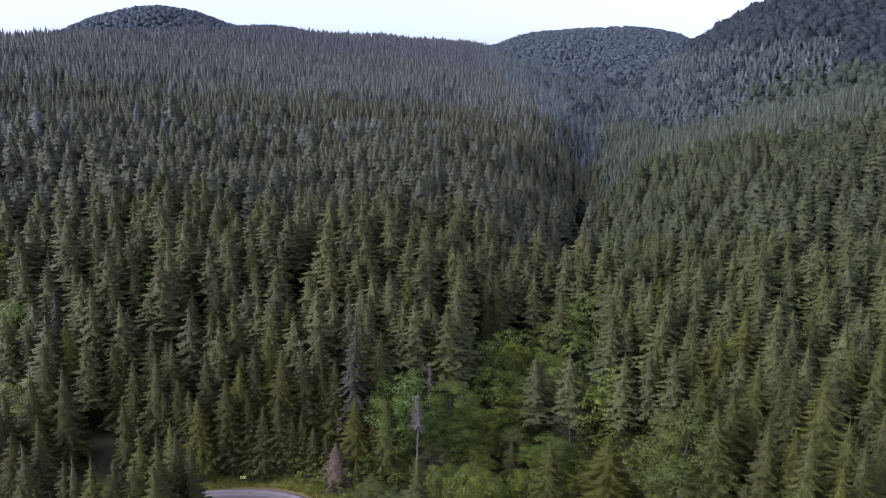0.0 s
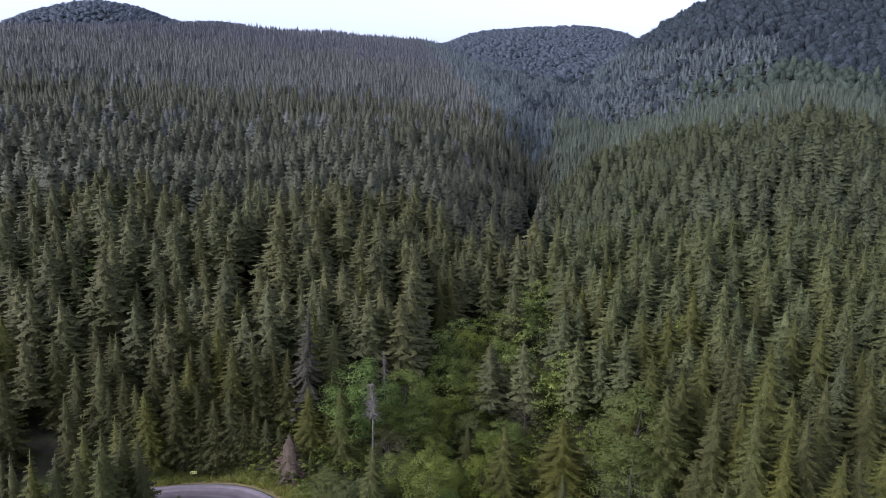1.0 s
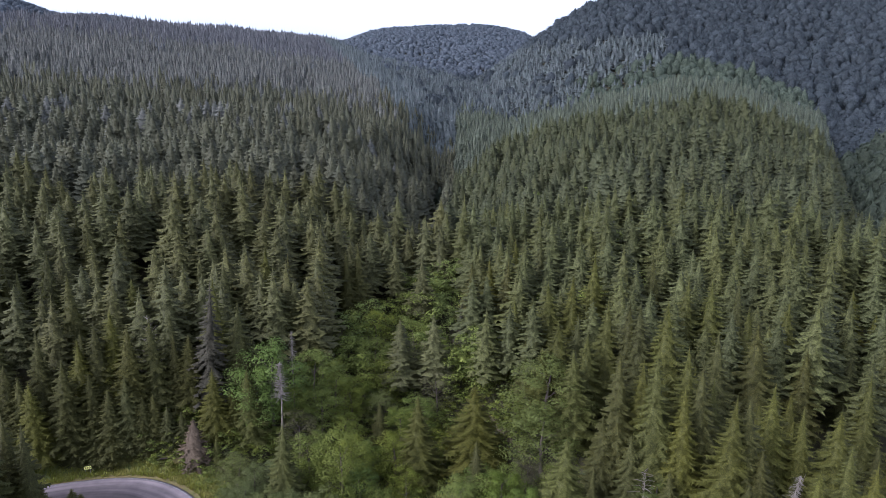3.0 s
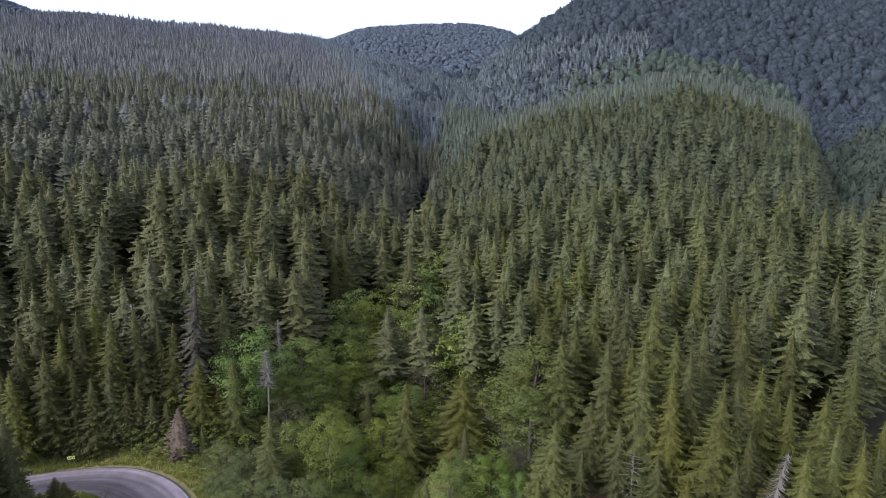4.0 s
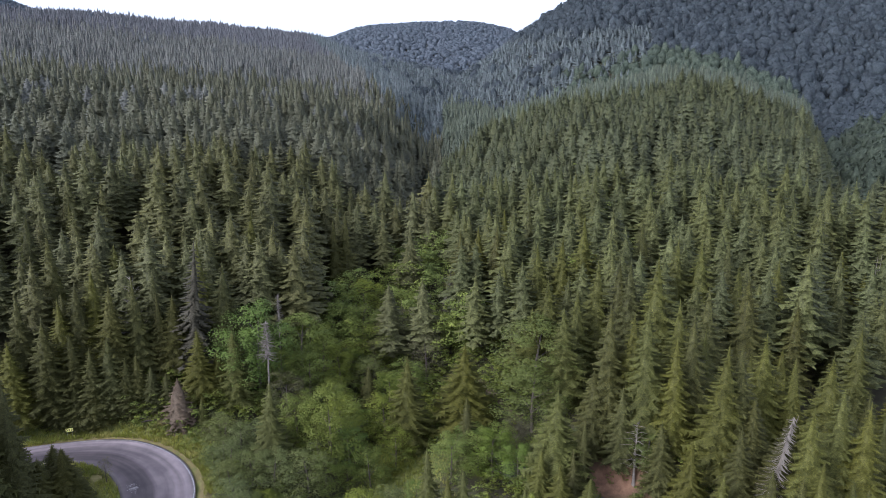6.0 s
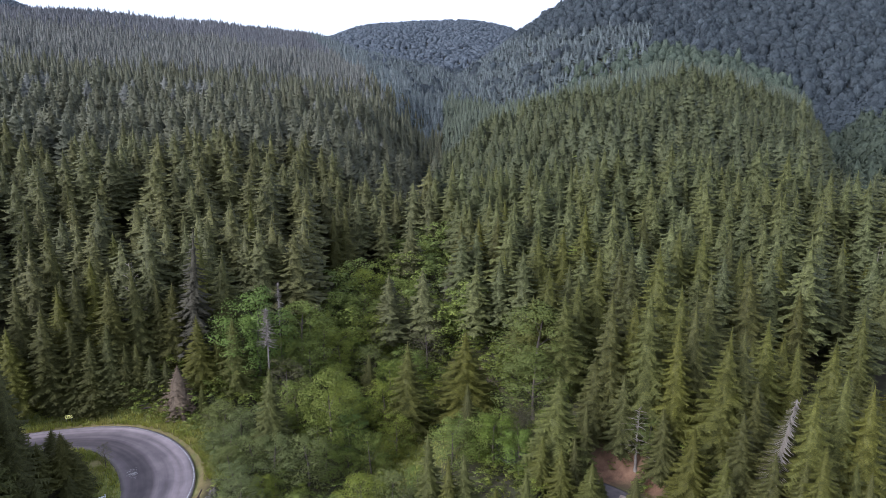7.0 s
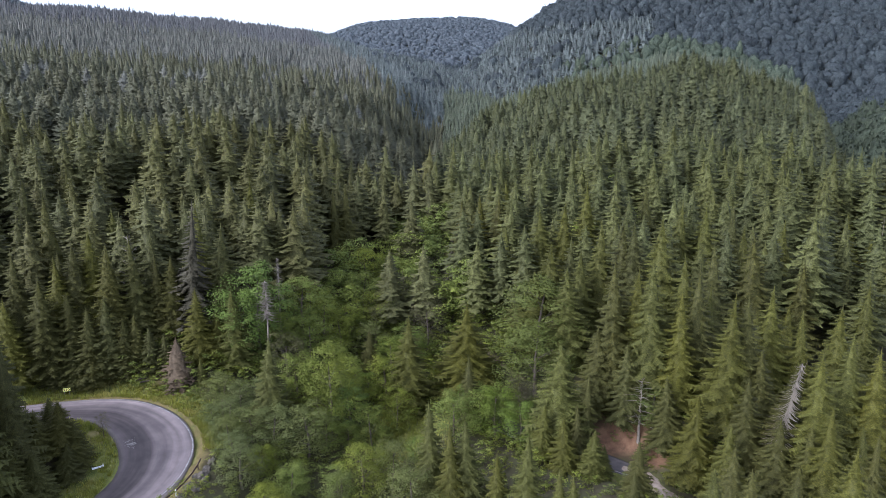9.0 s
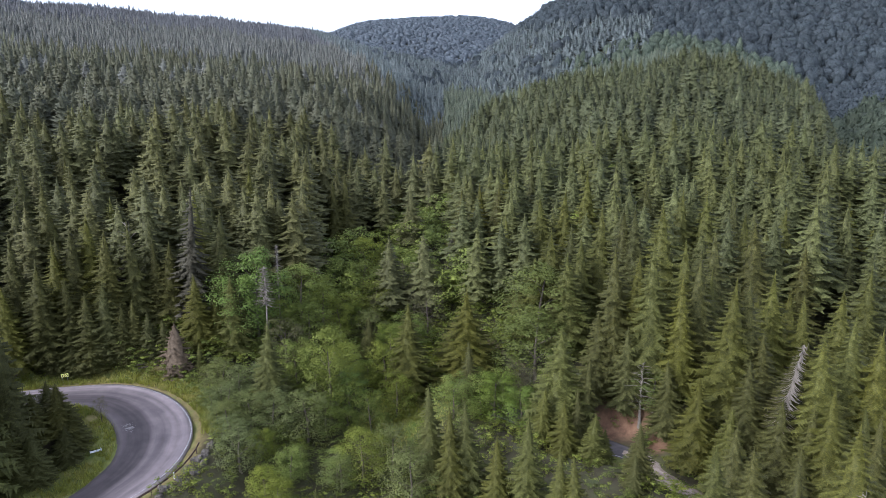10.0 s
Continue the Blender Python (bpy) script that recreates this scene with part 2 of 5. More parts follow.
def spline(points, step=1.0):
    """Smooth curve through rows of numbers (Catmull-Rom), evenly sampled."""
    p = np.array(points, float)
    p = np.vstack([2 * p[0] - p[1], p, 2 * p[-1] - p[-2]])
    out = []
    for i in range(1, len(p) - 2):
        n = max(2, int(np.linalg.norm(p[i + 1][:2] - p[i][:2]) / step))
        for t in np.linspace(0, 1, n, endpoint=False):
            out.append(0.5 * (2 * p[i] + (p[i + 1] - p[i - 1]) * t + (2 * p[i - 1] - 5 * p[i] + 4 * p[i + 1] - p[i + 2]) * t ** 2
                              + (3 * p[i] - p[i - 1] - 3 * p[i + 1] + p[i + 2]) * t ** 3))
    out.append(p[-2])
    return np.array(out)


# centre line of the hairpin: x, y, z, half width
BEND = spline([(-130, 70, 6, 3.2), (-80, 88, 3.0, 3.2), (-55, 99.4, 1.2, 3.2), (-42, 104.2, 0.5, 3.2), (-33.5, 105.8, 0, 3.4), (-27.4, 104.3, -0.1, 4.1), (-23.4, 101.5, -0.6, 4.7), (-20.6, 98.0, -1.5, 5.1),
               (-19.2, 93.8, -2.55, 5.2), (-19.8, 89.7, -3.7, 4.9), (-21.4, 87.0, -4.4, 4.7), (-24.3, 83.9, -5.1, 4.2), (-34, 75, -6.8, 3.5), (-52, 62, -9, 3.3), (-95, 45, -13, 3.3)])
LOWER = spline([(28.5, 103.5, -7.3, 2.3), (32.5, 98.8, -7.5, 2.3), (36.2, 94.4, -7.7, 2.3), (38.2, 92.1, -7.75, 2.3), (41, 88.8, -7.9, 2.2), (44.9, 84.2, -8.1, 2.0), (46.2, 82.6, -8.25, 1.7)])
TRACK = spline([(45.4, 83.6, -8.2, 1.2), (46.6, 82.2, -8.3, 1.9), (47.9, 79.6, -8.5, 1.7), (48.2, 76.8, -8.9, 1.6), (50.5, 72, -9.3, 1.6), (55, 64, -9.6, 1.6)])


def near_line(x, y, line):
    """Distance past the edge of a road, and the road's height there."""
    best = np.full(x.shape, 1e9)
    zz = np.zeros(x.shape)
    for px, py, pz, hw in line:
        d = np.hypot(x - px, y - py) - hw
        k = d < best
        best = np.where(k, d, best)
        zz = np.where(k, pz, zz)
    return best, zz


def height(x, y):
    x, y = np.asarray(x, float), np.asarray(y, float)
    z = hills(x, y)
    for line, reach, sink in ((BEND, 9.0, 0.6), (LOWER, 7.0, 0.0), (TRACK, 6.0, 0.0)):
        d, rz = near_line(x, y, line)
        t = np.clip((d - 0.9) / reach, 0, 1)
        t = t * t * (3 - 2 * t)
        z = z * t + (rz - 0.1 - sink * np.clip(-d / 1.2, 0, 1)) * (1 - t)
    return z


def axis(lo, fine_lo, fine_hi, hi, step, grow):
    mid = list(np.arange(fine_lo, fine_hi + 0.01, step))
    a, d = fine_lo, step
    left = []
    while a > lo:
        d *= grow
        a -= d
        left.append(a)
    a, d = fine_hi, step
    right = []
    while a < hi:
        d *= grow
        a += d
        right.append(a)
    return np.array(left[::-1] + mid + right)


def mesh_np(name, verts, faces, mat, smooth=False, tint=None, normals=None):
    """A mesh from arrays; faces all of one corner count."""
    me = bpy.data.meshes.new(name)
    nf, k = faces.shape
    me.vertices.add(len(verts))
    me.vertices.foreach_set("co", np.asarray(verts, np.float32).ravel())
    me.loops.add(nf * k)
    me.loops.foreach_set("vertex_index", np.asarray(faces, np.int32).ravel())
    me.polygons.add(nf)
    me.polygons.foreach_set("loop_start", np.arange(0, nf * k, k, dtype=np.int32))
    me.polygons.foreach_set("use_smooth", np.full(nf, smooth))
    if tint is not None:
        me.attributes.new("tree_tint", "FLOAT", "POINT").data.foreach_set("value", np.asarray(tint, np.float32))
    if normals is not None:
        me.attributes.new("custom_normal", "FLOAT_VECTOR", "POINT").data.foreach_set("vector", np.asarray(normals, np.float32).ravel())
    me.update(calc_edges=True)
    me.materials.append(mat)
    return me


xs = axis(-4200, -50, 66, 4200, 1.0, 1.055)
ys = axis(-4200, 58, 125, 4200, 1.0, 1.055)
gx, gy = np.meshgrid(xs, ys)
gz = height(gx, gy)
ni, nj = len(xs), len(ys)
idx = np.arange(ni * nj).reshape(nj, ni)
quads = np.stack([idx[:-1, :-1], idx[:-1, 1:], idx[1:, 1:], idx[1:, :-1]], -1).reshape(-1, 4)
mat_ground, gnt, gb = material("forest_floor", 0.95)
soil, sfac = noise_ramp(gnt, 0.5, [(0.3, (0.032, 0.026, 0.015)), (0.55, (0.05, 0.046, 0.022)), (0.75, (0.055, 0.068, 0.024))], 8.0)
grass_c, gfac = noise_ramp(gnt, 0.8, [(0.3, (0.085, 0.105, 0.026)), (0.55, (0.16, 0.17, 0.044)), (0.75, (0.27, 0.235, 0.095))], 8.0)
ga = gnt.nodes.new("ShaderNodeAttribute")
ga.attribute_name = "open_verge"
gl = gnt.nodes.new("ShaderNodeAttribute")
gl.attribute_name = "rusty_litter"
litter, _ = noise_ramp(gnt, 0.9, [(0.3, (0.11, 0.06, 0.035)), (0.7, (0.26, 0.15, 0.085))], 8.0)
gnt.links.new(mix_col(gnt, gl.outputs["Fac"], mix_col(gnt, ga.outputs["Fac"], soil, grass_c), litter), gb.inputs["Base Color"])
bump(gnt, gb, sfac, 0.6, 0.15)
ground_me = mesh_np("ground", np.stack([gx, gy, gz], -1).reshape(-1, 3), quads, mat_ground, True)
dv, _ = near_line(gx, gy, BEND)
dv2, _ = near_line(gx, gy, LOWER)
bank = (gx > -23) & (gy < 96)
verge = np.clip(1 - (np.minimum(dv, dv2 + 2) - np.where(bank, 0.6, 4.0)) / np.where(bank, 0.8, 2.0), 0, 1)
verge = np.maximum(verge, np.maximum(np.maximum(bell(gx, gy, 25, 117, 4, 2), 0.75 * bell(gx, gy, 44.5, 80, 4, 2)), np.maximum(bell(gx, gy, 16, 103, 6, 2), 0.1 * bell(gx, gy, 6, 90, 16, 2))))
ground_me.attributes.new("open_verge", "FLOAT", "POINT").data.foreach_set("value", verge.ravel().astype(np.float32))
rusty = np.maximum(np.maximum(bell(gx, gy, 45.8, 90.0, 2.4, 2), np.maximum(bell(gx, gy, 49.0, 89.2, 2.6, 2), bell(gx, gy, 51.0, 84.0, 1.5, 2))), np.maximum(bell(gx, gy, -28.0, 98.4, 2.4, 2) * 0.35, bell(gx, gy, -22, 111.0, 1.8, 2) * 0.35))
dusty = (dv > -0.5) & ((gx > -20) | (gy > 103)) & (gx > -60) & (gy > 70)
rusty = np.maximum(rusty, np.where(dusty, 0.5 * np.clip(1.4 - dv / 1.2, 0, 1), 0))
ground_me.attributes.new("rusty_litter", "FLOAT", "POINT").data.foreach_set("value", rusty.ravel().astype(np.float32))
ground = tagged(new("ground", ground_me), "forest floor of brown needles, soil and grassy verges", "ground", kind="structure")


def road_mesh(name, line, mat, cross=12, crown=0.05, lift=0.02):
    d = np.gradient(line[:, :2], axis=0)
    d /= np.linalg.norm(d, axis=1)[:, None]
    nrm = np.stack([d[:, 1], -d[:, 0]], -1)
    u = np.linspace(-1, 1, cross + 1)
    v = []
    outer, inner = line[:, :2] - nrm * line[:, 3:4], line[:, :2] + nrm * line[:, 3:4]
    for edge in (outer, inner):
        for _ in range(16):
            edge[1:-1] = 0.25 * edge[:-2] + 0.5 * edge[1:-1] + 0.25 * edge[2:]
    for i, z in enumerate(line[:, 2]):
        for a in u:
            p = outer[i] * (0.5 - 0.5 * a) + inner[i] * (0.5 + 0.5 * a)
            v.append((p[0], p[1], z + crown * (1 - a * a) + lift))
    n, c = len(line), cross + 1
    # a skirt at both edges gives the slab its thickness
    k = np.arange(n * c).reshape(n, c)
    f = np.stack([k[:-1, :-1], k[:-1, 1:], k[1:, 1:], k[1:, :-1]], -1).reshape(-1, 4)
    base = len(v)
    for col in (0, cross):
        for i in range(n):
            x, y, z = v[i * c + col]
            v.append((x, y, z - 0.5))
    extra = []
    for j, col in enumerate((0, cross)):
        for i in range(n - 1):
            a, b = i * c + col, (i + 1) * c + col
            e, g = base + j * n + i, base + j * n + i + 1
            extra.append((a, b, g, e) if j == 0 else (b, a, e, g))
    f = np.vstack([f, np.array(extra)])
    me = mesh_np(name, np.array(v), f, mat, True)
    across = np.concatenate([np.tile(u, n), np.full(n, -1.0), np.full(n, 1.0)])
    me.attributes.new("across", "FLOAT", "POINT").data.foreach_set("value", across.astype(np.float32))
    return me


mat_road, rnt, rb = material("worn_asphalt", 0.75)
ra = rnt.nodes.new("ShaderNodeAttribute")
ra.attribute_name = "across"
rr = rnt.nodes.new("ShaderNodeValToRGB")
for p_, c_ in ((0.06, 0.2), (0.12, 0.21), (0.2, 0.14), (0.28, 0.165), (0.38, 0.115), (0.5, 0.125), (0.58, 0.07), (0.8, 0.06), (0.92, 0.085)):
    rr.color_ramp.elements.new(p_).color = (c_ * 0.97, c_ * 0.82, c_ * 0.755, 1)
rr.color_ramp.elements[0].color = (0.16, 0.138, 0.115, 1)
rr.color_ramp.elements[-1].color = (0.115, 0.102, 0.088, 1)
rm = rnt.nodes.new("ShaderNodeMapRange")
rm.inputs["From Min"].default_value, rm.inputs["From Max"].default_value = -1, 1
rnt.links.new(ra.outputs["Fac"], rm.inputs["Value"])
rnt.links.new(rm.outputs[0], rr.inputs["Fac"])
rc, rf = noise_ramp(rnt, 0.5, [(0.3, (0.95, 0.94, 0.98)), (0.7, (1.4, 1.37, 1.4))], 8.0)
# wheel marks that follow the road
rx = rnt.nodes.new("ShaderNodeCombineXYZ")
r9 = rnt.nodes.new("ShaderNodeMath")
r9.operation = "MULTIPLY"
r9.inputs[1].default_value = 5.0
rnt.links.new(ra.outputs["Fac"], r9.inputs[0])
rnt.links.new(r9.outputs[0], rx.inputs["X"])
rp = rnt.nodes.new("ShaderNodeTexCoord")
rs = rnt.nodes.new("ShaderNodeVectorMath")
rs.operation = "SCALE"
rs.inputs["Scale"].default_value = 0.09
rnt.links.new(rp.outputs["Object"], rs.inputs[0])
rv = rnt.nodes.new("ShaderNodeVectorMath")
rnt.links.new(rx.outputs[0], rv.inputs[0])
rnt.links.new(rs.outputs[0], rv.inputs[1])
rt = rnt.nodes.new("ShaderNodeTexNoise")
rt.inputs["Scale"].default_value, rt.inputs["Detail"].default_value = 1.0, 3.0
rnt.links.new(rv.outputs[0], rt.inputs["Vector"])
rk = rnt.nodes.new("ShaderNodeValToRGB")
rk.color_ramp.elements[0].position, rk.color_ramp.elements[1].position = 0.35, 0.65
rk.color_ramp.elements[0].color, rk.color_ramp.elements[1].color = (0.8, 0.8, 0.81, 1), (1.2, 1.185, 1.18, 1)
rnt.links.new(rt.outputs["Fac"], rk.inputs["Fac"])
rc = mix_col(rnt, 1.0, rc, rk.outputs["Color"], "MULTIPLY")
rnt.links.new(mix_col(rnt, 1.0, rr.outputs["Color"], rc, "MULTIPLY"), rb.inputs["Base Color"])
road = tagged(new("road", road_mesh("road", BEND, mat_road)), "worn grey asphalt mountain road round a hairpin bend", "road", kind="structure")
# darker than the bend's asphalt, with brownish specks
mat_road_low = plain("dark_littered_asphalt", [(0.3, (0.05, 0.045, 0.045)), (0.6, (0.085, 0.076, 0.074)), (0.75, (0.13, 0.105, 0.085))], 0.9, 0.8, 0.4, 0.02)
tagged(new("road", road_mesh("road", LOWER, mat_road_low, lift=-0.05)), "narrow dark asphalt road in the gully bottom", "road", kind="structure")

# ---- trees: the shapes that all of a kind share ----


def unit(v):
    return v / np.maximum(np.linalg.norm(v, axis=-1, keepdims=True), 1e-9)


def rounded(tris, hull, own=0.45):
    """Turns every leaf to face outwards and gives it normals that follow the mass of the crown.
    Returns rows of three corners and three normals."""
    tris = np.array(tris)
    geo = unit(np.cross(tris[:, 1] - tris[:, 0], tris[:, 2] - tris[:, 0]))
    mid = hull.mean(1)
    back = (geo * mid).sum(-1) < 0
    tris[back] = tris[back][:, ::-1]
    hull = np.where(back[:, None, None], hull[:, ::-1], hull)
    geo = np.where(back[:, None], -geo, geo)
    return np.concatenate([tris, unit(hull + own * geo[:, None])], 1)


def cone_normals(tris):
    p = np.array(tris)
    out = unit(p * np.array([1, 1, 0]) + 1e-6)
    return unit(out * 0.85 + np.array([0, 0, 0.6]))


def ball_normals(tris, centre=(0, 0, 0.4)):
    return unit(np.array(tris) - np.array(centre))


def bough(tris, h, az, length, droop, width, fingers, r):
    """One conifer bough: a drooping roof-shaped blade with a lifted tip, fringed with hanging sprays."""
    out, side, up = np.array([math.cos(az), math.sin(az), 0.0]), np.array([-math.sin(az), math.cos(az), 0.0]), np.array([0, 0, 1.0])
    root = up * (h + 0.05 * length)
    mid = out * 0.56 * length + up * (h - 0.42 * droop * length)
    tip = out * length + up * (h - droop * length * r.uniform(0.55, 0.75))
    for sg in (-1, 1):
        if not fingers:
            edge = out * length * r.uniform(0.5, 0.75) + side * sg * width * r.uniform(0.8, 1.2) + up * (h - (0.5 * droop + r.uniform(0.15, 0.4)) * length)
            tris.append((root, edge, tip))
            continue
        edge = mid + side * sg * width * 0.34 - up * 0.12 * length
        tris += [(root, edge, mid), (mid, edge, tip)]
        for j in range(fingers):
            t = 0.14 + 0.74 * (j + r.uniform(0, 0.5)) / fingers
            a = root + (mid - root) * t / 0.56 if t < 0.56 else mid + (tip - mid) * (t - 0.56) / 0.44
            b = root + (mid - root) * min(1, (t + 0.6 / fingers) / 0.56)
            if t + 0.6 / fingers > 0.56:
                b = mid + (tip - mid) * min(1.0, (t + 0.6 / fingers - 0.56) / 0.44)
            q = width * (1.3 - 0.75 * t) * r.uniform(0.75, 1.2)
            tris.append((a, b, a + side * sg * q * 0.8 + out * q * r.uniform(0.25, 0.7) - up * q * r.uniform(0.2, 0.8)))


def spread(h, low):
    """Half width of a spruce 1 m high at the height h."""
    return min(0.21, 0.262 * max(0.0, 1 - h) ** 0.9) * min(1.0, 0.8 + 1.6 * max(0.0, h - low))


def crown_body(tris, r, low, slim, fill, sides, levels):
    """The closed inner mass of a conifer crown."""
    hs = [low + (0.95 - low) * (k / levels) ** 0.9 for k in range(levels)]
    turn = r.uniform(0, 6.28)
    rings = [[np.array([q * math.cos(a), q * math.sin(a), h + r.uniform(-0.01, 0.01)]) for a, q in
              ((turn + 6.2832 * (k + 0.5 * (i % 2)) / sides, slim * fill * spread(h, low) * r.uniform(0.85, 1.15)) for k in range(sides))] for i, h in enumerate(hs)]
    top = np.array([0, 0, 0.97])
    for i, ring in enumerate(rings):
        for k in range(sides):
            a, b = ring[k], ring[(k + 1) % sides]
            if i + 1 == levels:
                tris.append((a, b, top))
                continue
            up = rings[i + 1]
            c, d = (up[k], up[(k + 1) % sides]) if i % 2 == 0 else (up[(k + 1) % sides], up[(k + 2) % sides])
            if i % 2 == 0:
                tris += [(a, b, c), (b, d, c)]
            else:
                tris += [(a, b, up[(k + 1) % sides]), (a, up[(k + 1) % sides], up[k])]


def leader(tris):
    for k in range(3):
        a = k * 2.0944
        tris.append((np.array([0.006 * math.cos(a), 0.006 * math.sin(a), 0.93]), np.array([0.006 * math.cos(a + 2.1), 0.006 * math.sin(a + 2.1), 0.93]), np.array([0, 0, 1.01])))


def spruce_shape(seed, tiers, per, fingers, slim=1.0, low=0.08, droop=0.55, fill=0.55, sides=7, levels=5, broad=0.24, own=0.32):
    """Crown of a spruce 1 m high (scaled when placed): whorls of narrow fronds that shorten to a pointed top."""
    r = np.random.default_rng(seed)
    tris = []
    if fill:
        crown_body(tris, r, low, slim, fill, sides, levels)
    twist = 0.0
    for i in range(tiers):
        f = (i + 0.3) / tiers
        n = max(5, round(per * (1.0 - 0.5 * f)))
        twist += r.uniform(0.3, 1.2)
        for k in range(n):
            h = low + (0.97 - low) * (1 - (1 - f) ** 1.12) + r.uniform(-0.9, 0.9) / tiers * (1 - 0.5 * f)
            az = twist + 6.2832 * (k + r.uniform(-0.3, 0.3)) / n
            ln = (slim * spread(h, low) + 0.006) * r.uniform(0.75, 1.18)
            bough(tris, h, az, ln, (droop * (1.2 - 0.8 * h)) * r.uniform(0.7, 1.3), ln * broad * r.uniform(0.85, 1.2) + 0.004, fingers if h < 0.92 else min(fingers, 2), r)
    leader(tris)
    return rounded(tris, cone_normals(tris), own)


def leaf_tufts(seed, tufts, leaf):
    """Loose sprays of leaves over a rounded, lobed broadleaf crown."""
    r = np.random.default_rng(seed)
    o = Vector(tuple(r.uniform(0, 50, 3)))
    tris = []
    for i in range(tufts):
        el, az = math.asin(-0.25 + 1.25 * (i + r.uniform(0, 1)) / tufts), i * 2.39996 + r.uniform(-0.3, 0.3)
        d = np.array([math.cos(el) * math.cos(az), math.cos(el) * math.sin(az), math.sin(el)])
        n = d + r.normal(size=3) * 0.45
        n /= np.linalg.norm(n)
        t = np.cross(n, r.normal(size=3))
        t /= np.linalg.norm(t)
        b = np.cross(n, t)
        v = Vector(tuple(d))
        p = d * 0.5 * (0.86 + 0.3 * noise.noise(v * 1.6 + o) + 0.5 * abs(noise.noise(v * 3.2 + o)) + r.uniform(-0.06, 0.06)) * np.array([1, 1, 1.05]) + np.array([0, 0, 0.32])
        q = leaf * r.uniform(0.6, 1.35)
        tris.append((p + t * q, p + b * q * 0.9, p - t * q * 0.7 - b * q * 0.5))
    return rounded(tris, ball_normals(tris, (0, 0, 0.25)), 0.3)


def dome_mesh(seed, around, rows):
    """Rounded broadleaf crown 1 m wide with swelling boughs, as corners and faces."""
    r = np.random.default_rng(seed)
    o = Vector(tuple(r.uniform(0, 50, 3)))
    v, f = [], []
    for i in range(rows + 1):
        el = -0.55 + (1.57 + 0.55) * i / rows
        for k in range(around):
            az = 6.2832 * (k + 0.5 * (i % 2)) / around
            d = Vector((math.cos(el) * math.cos(az), math.cos(el) * math.sin(az), math.sin(el)))
            q = 0.5 * (0.74 + 0.3 * noise.noise(d * 1.6 + o) + 0.45 * abs(noise.noise(d * 3.2 + o)) + 0.2 * noise.noise(d * 7.0 + o) + r.uniform(-0.06, 0.06))
            v.append((q * d.x, q * d.y, q * d.z * 1.05 + 0.32))
    for i in range(rows):
        for k in range(around):
            a, b = i * around + k, i * around + (k + 1) % around
            c, e = a + around, b + around
            if i % 2:
                f += [(a, b, e), (a, e, c)]
            else:
                f += [(a, b, c), (b, e, c)]
    return np.array(v), np.array(f)


def leafy_shape(seed, clumps, leaves, leaf, flat=0.8, low=0.22):
    """Crown of a broadleaf tree 1 m high: leaf tufts on the shells of many clumps."""
    r = np.random.default_rng(seed)
    tris, hull = [], []
    for i in range(clumps):
        h = low + (0.93 - low) * (i + 0.5) / clumps
        k = (h - low) / (1 - low)
        rad = 0.34 * math.sin(math.pi * min(1, 0.18 + 0.8 * k)) ** 0.7 * r.uniform(0.35, 1.0)
        a = i * 2.4 + r.uniform(-0.5, 0.5)
        c = np.array([rad * math.cos(a), rad * math.sin(a), h])
        cr = r.uniform(0.1, 0.165) * (1.1 - 0.4 * k)
        for _ in range(leaves):
            d = r.normal(size=3)
            d /= np.linalg.norm(d)
            if d[2] < -0.35:
                d[2] *= -0.6
            p = c + d * cr * np.array([1, 1, flat]) * r.uniform(0.55, 1.08)
            n = d * 0.9 + np.array([0, 0, 0.55]) + r.normal(size=3) * 0.4
            n /= np.linalg.norm(n)
            t = np.cross(n, r.normal(size=3))
            t /= np.linalg.norm(t)
            b = np.cross(n, t)
            s = leaf * r.uniform(0.6, 1.4)
            hull.append(d * 0.75 + unit(p - np.array([0, 0, 0.4])) * 0.55)
            tris.append((p + t * s, p + b * s * 0.8, p - t * s * r.uniform(0.4, 1.0) - b * s * 0.5))
    return rounded(tris, np.repeat(unit(np.array(hull))[:, None], 3, 1), 0.15)


def facing(x, y):
    """Slopes that rise away from the valley."""
    d = np.hypot(x, y)
    return hills(x * (1 + 12 / d), y * (1 + 12 / d)) - hills(x, y) > -0.9


def tri_mesh(name, tris, mat):
    return mesh_np(name, tris[:, :3].reshape(-1, 3), np.arange(len(tris) * 3).reshape(-1, 3), mat, True, None, tris[:, 3:].reshape(-1, 3))


def trunk_mesh(name, mat, r0=0.014, top=0.97, bend=0.0, sides=7, limbs=()):
    """Tapered trunk 1 m high with a flared foot, and limbs given as (height, azimuth, length, rise)."""
    v, f = [], []

    def tube(path, radii):
        b = len(v)
        for p, q in zip(path, radii):
            for k in range(sides):
                a = 2 * math.pi * k / sides
                v.append((p[0] + q * math.cos(a), p[1] + q * math.sin(a), p[2]))
        for i in range(len(path) - 1):
            for k in range(sides):
                k2 = (k + 1) % sides
                f.append((b + i * sides + k, b + i * sides + k2, b + (i + 1) * sides + k2, b + (i + 1) * sides + k))
    hs = [-0.05, 0.0, 0.03, 0.2, 0.45, 0.7, top]
    tube([(bend * h * h, 0.3 * bend * math.sin(5 * h), h) for h in hs], [r0 * 1.5, r0 * 1.45, r0, r0 * 0.85, r0 * 0.6, r0 * 0.35, r0 * 0.06])
    for h, az, ln, rise in limbs:
        q = r0 * 0.45 * (1.05 - h)
        pts = [(bend * h * h + math.cos(az) * ln * t, math.sin(az) * ln * t, h + rise * ln * (t - 0.25 * t * t)) for t in (0, 0.35, 0.7, 1.0)]
        tube(pts, [q, q * 0.7, q * 0.45, q * 0.12])
    return mesh_np(name, np.array(v), np.array(f), mat, True)


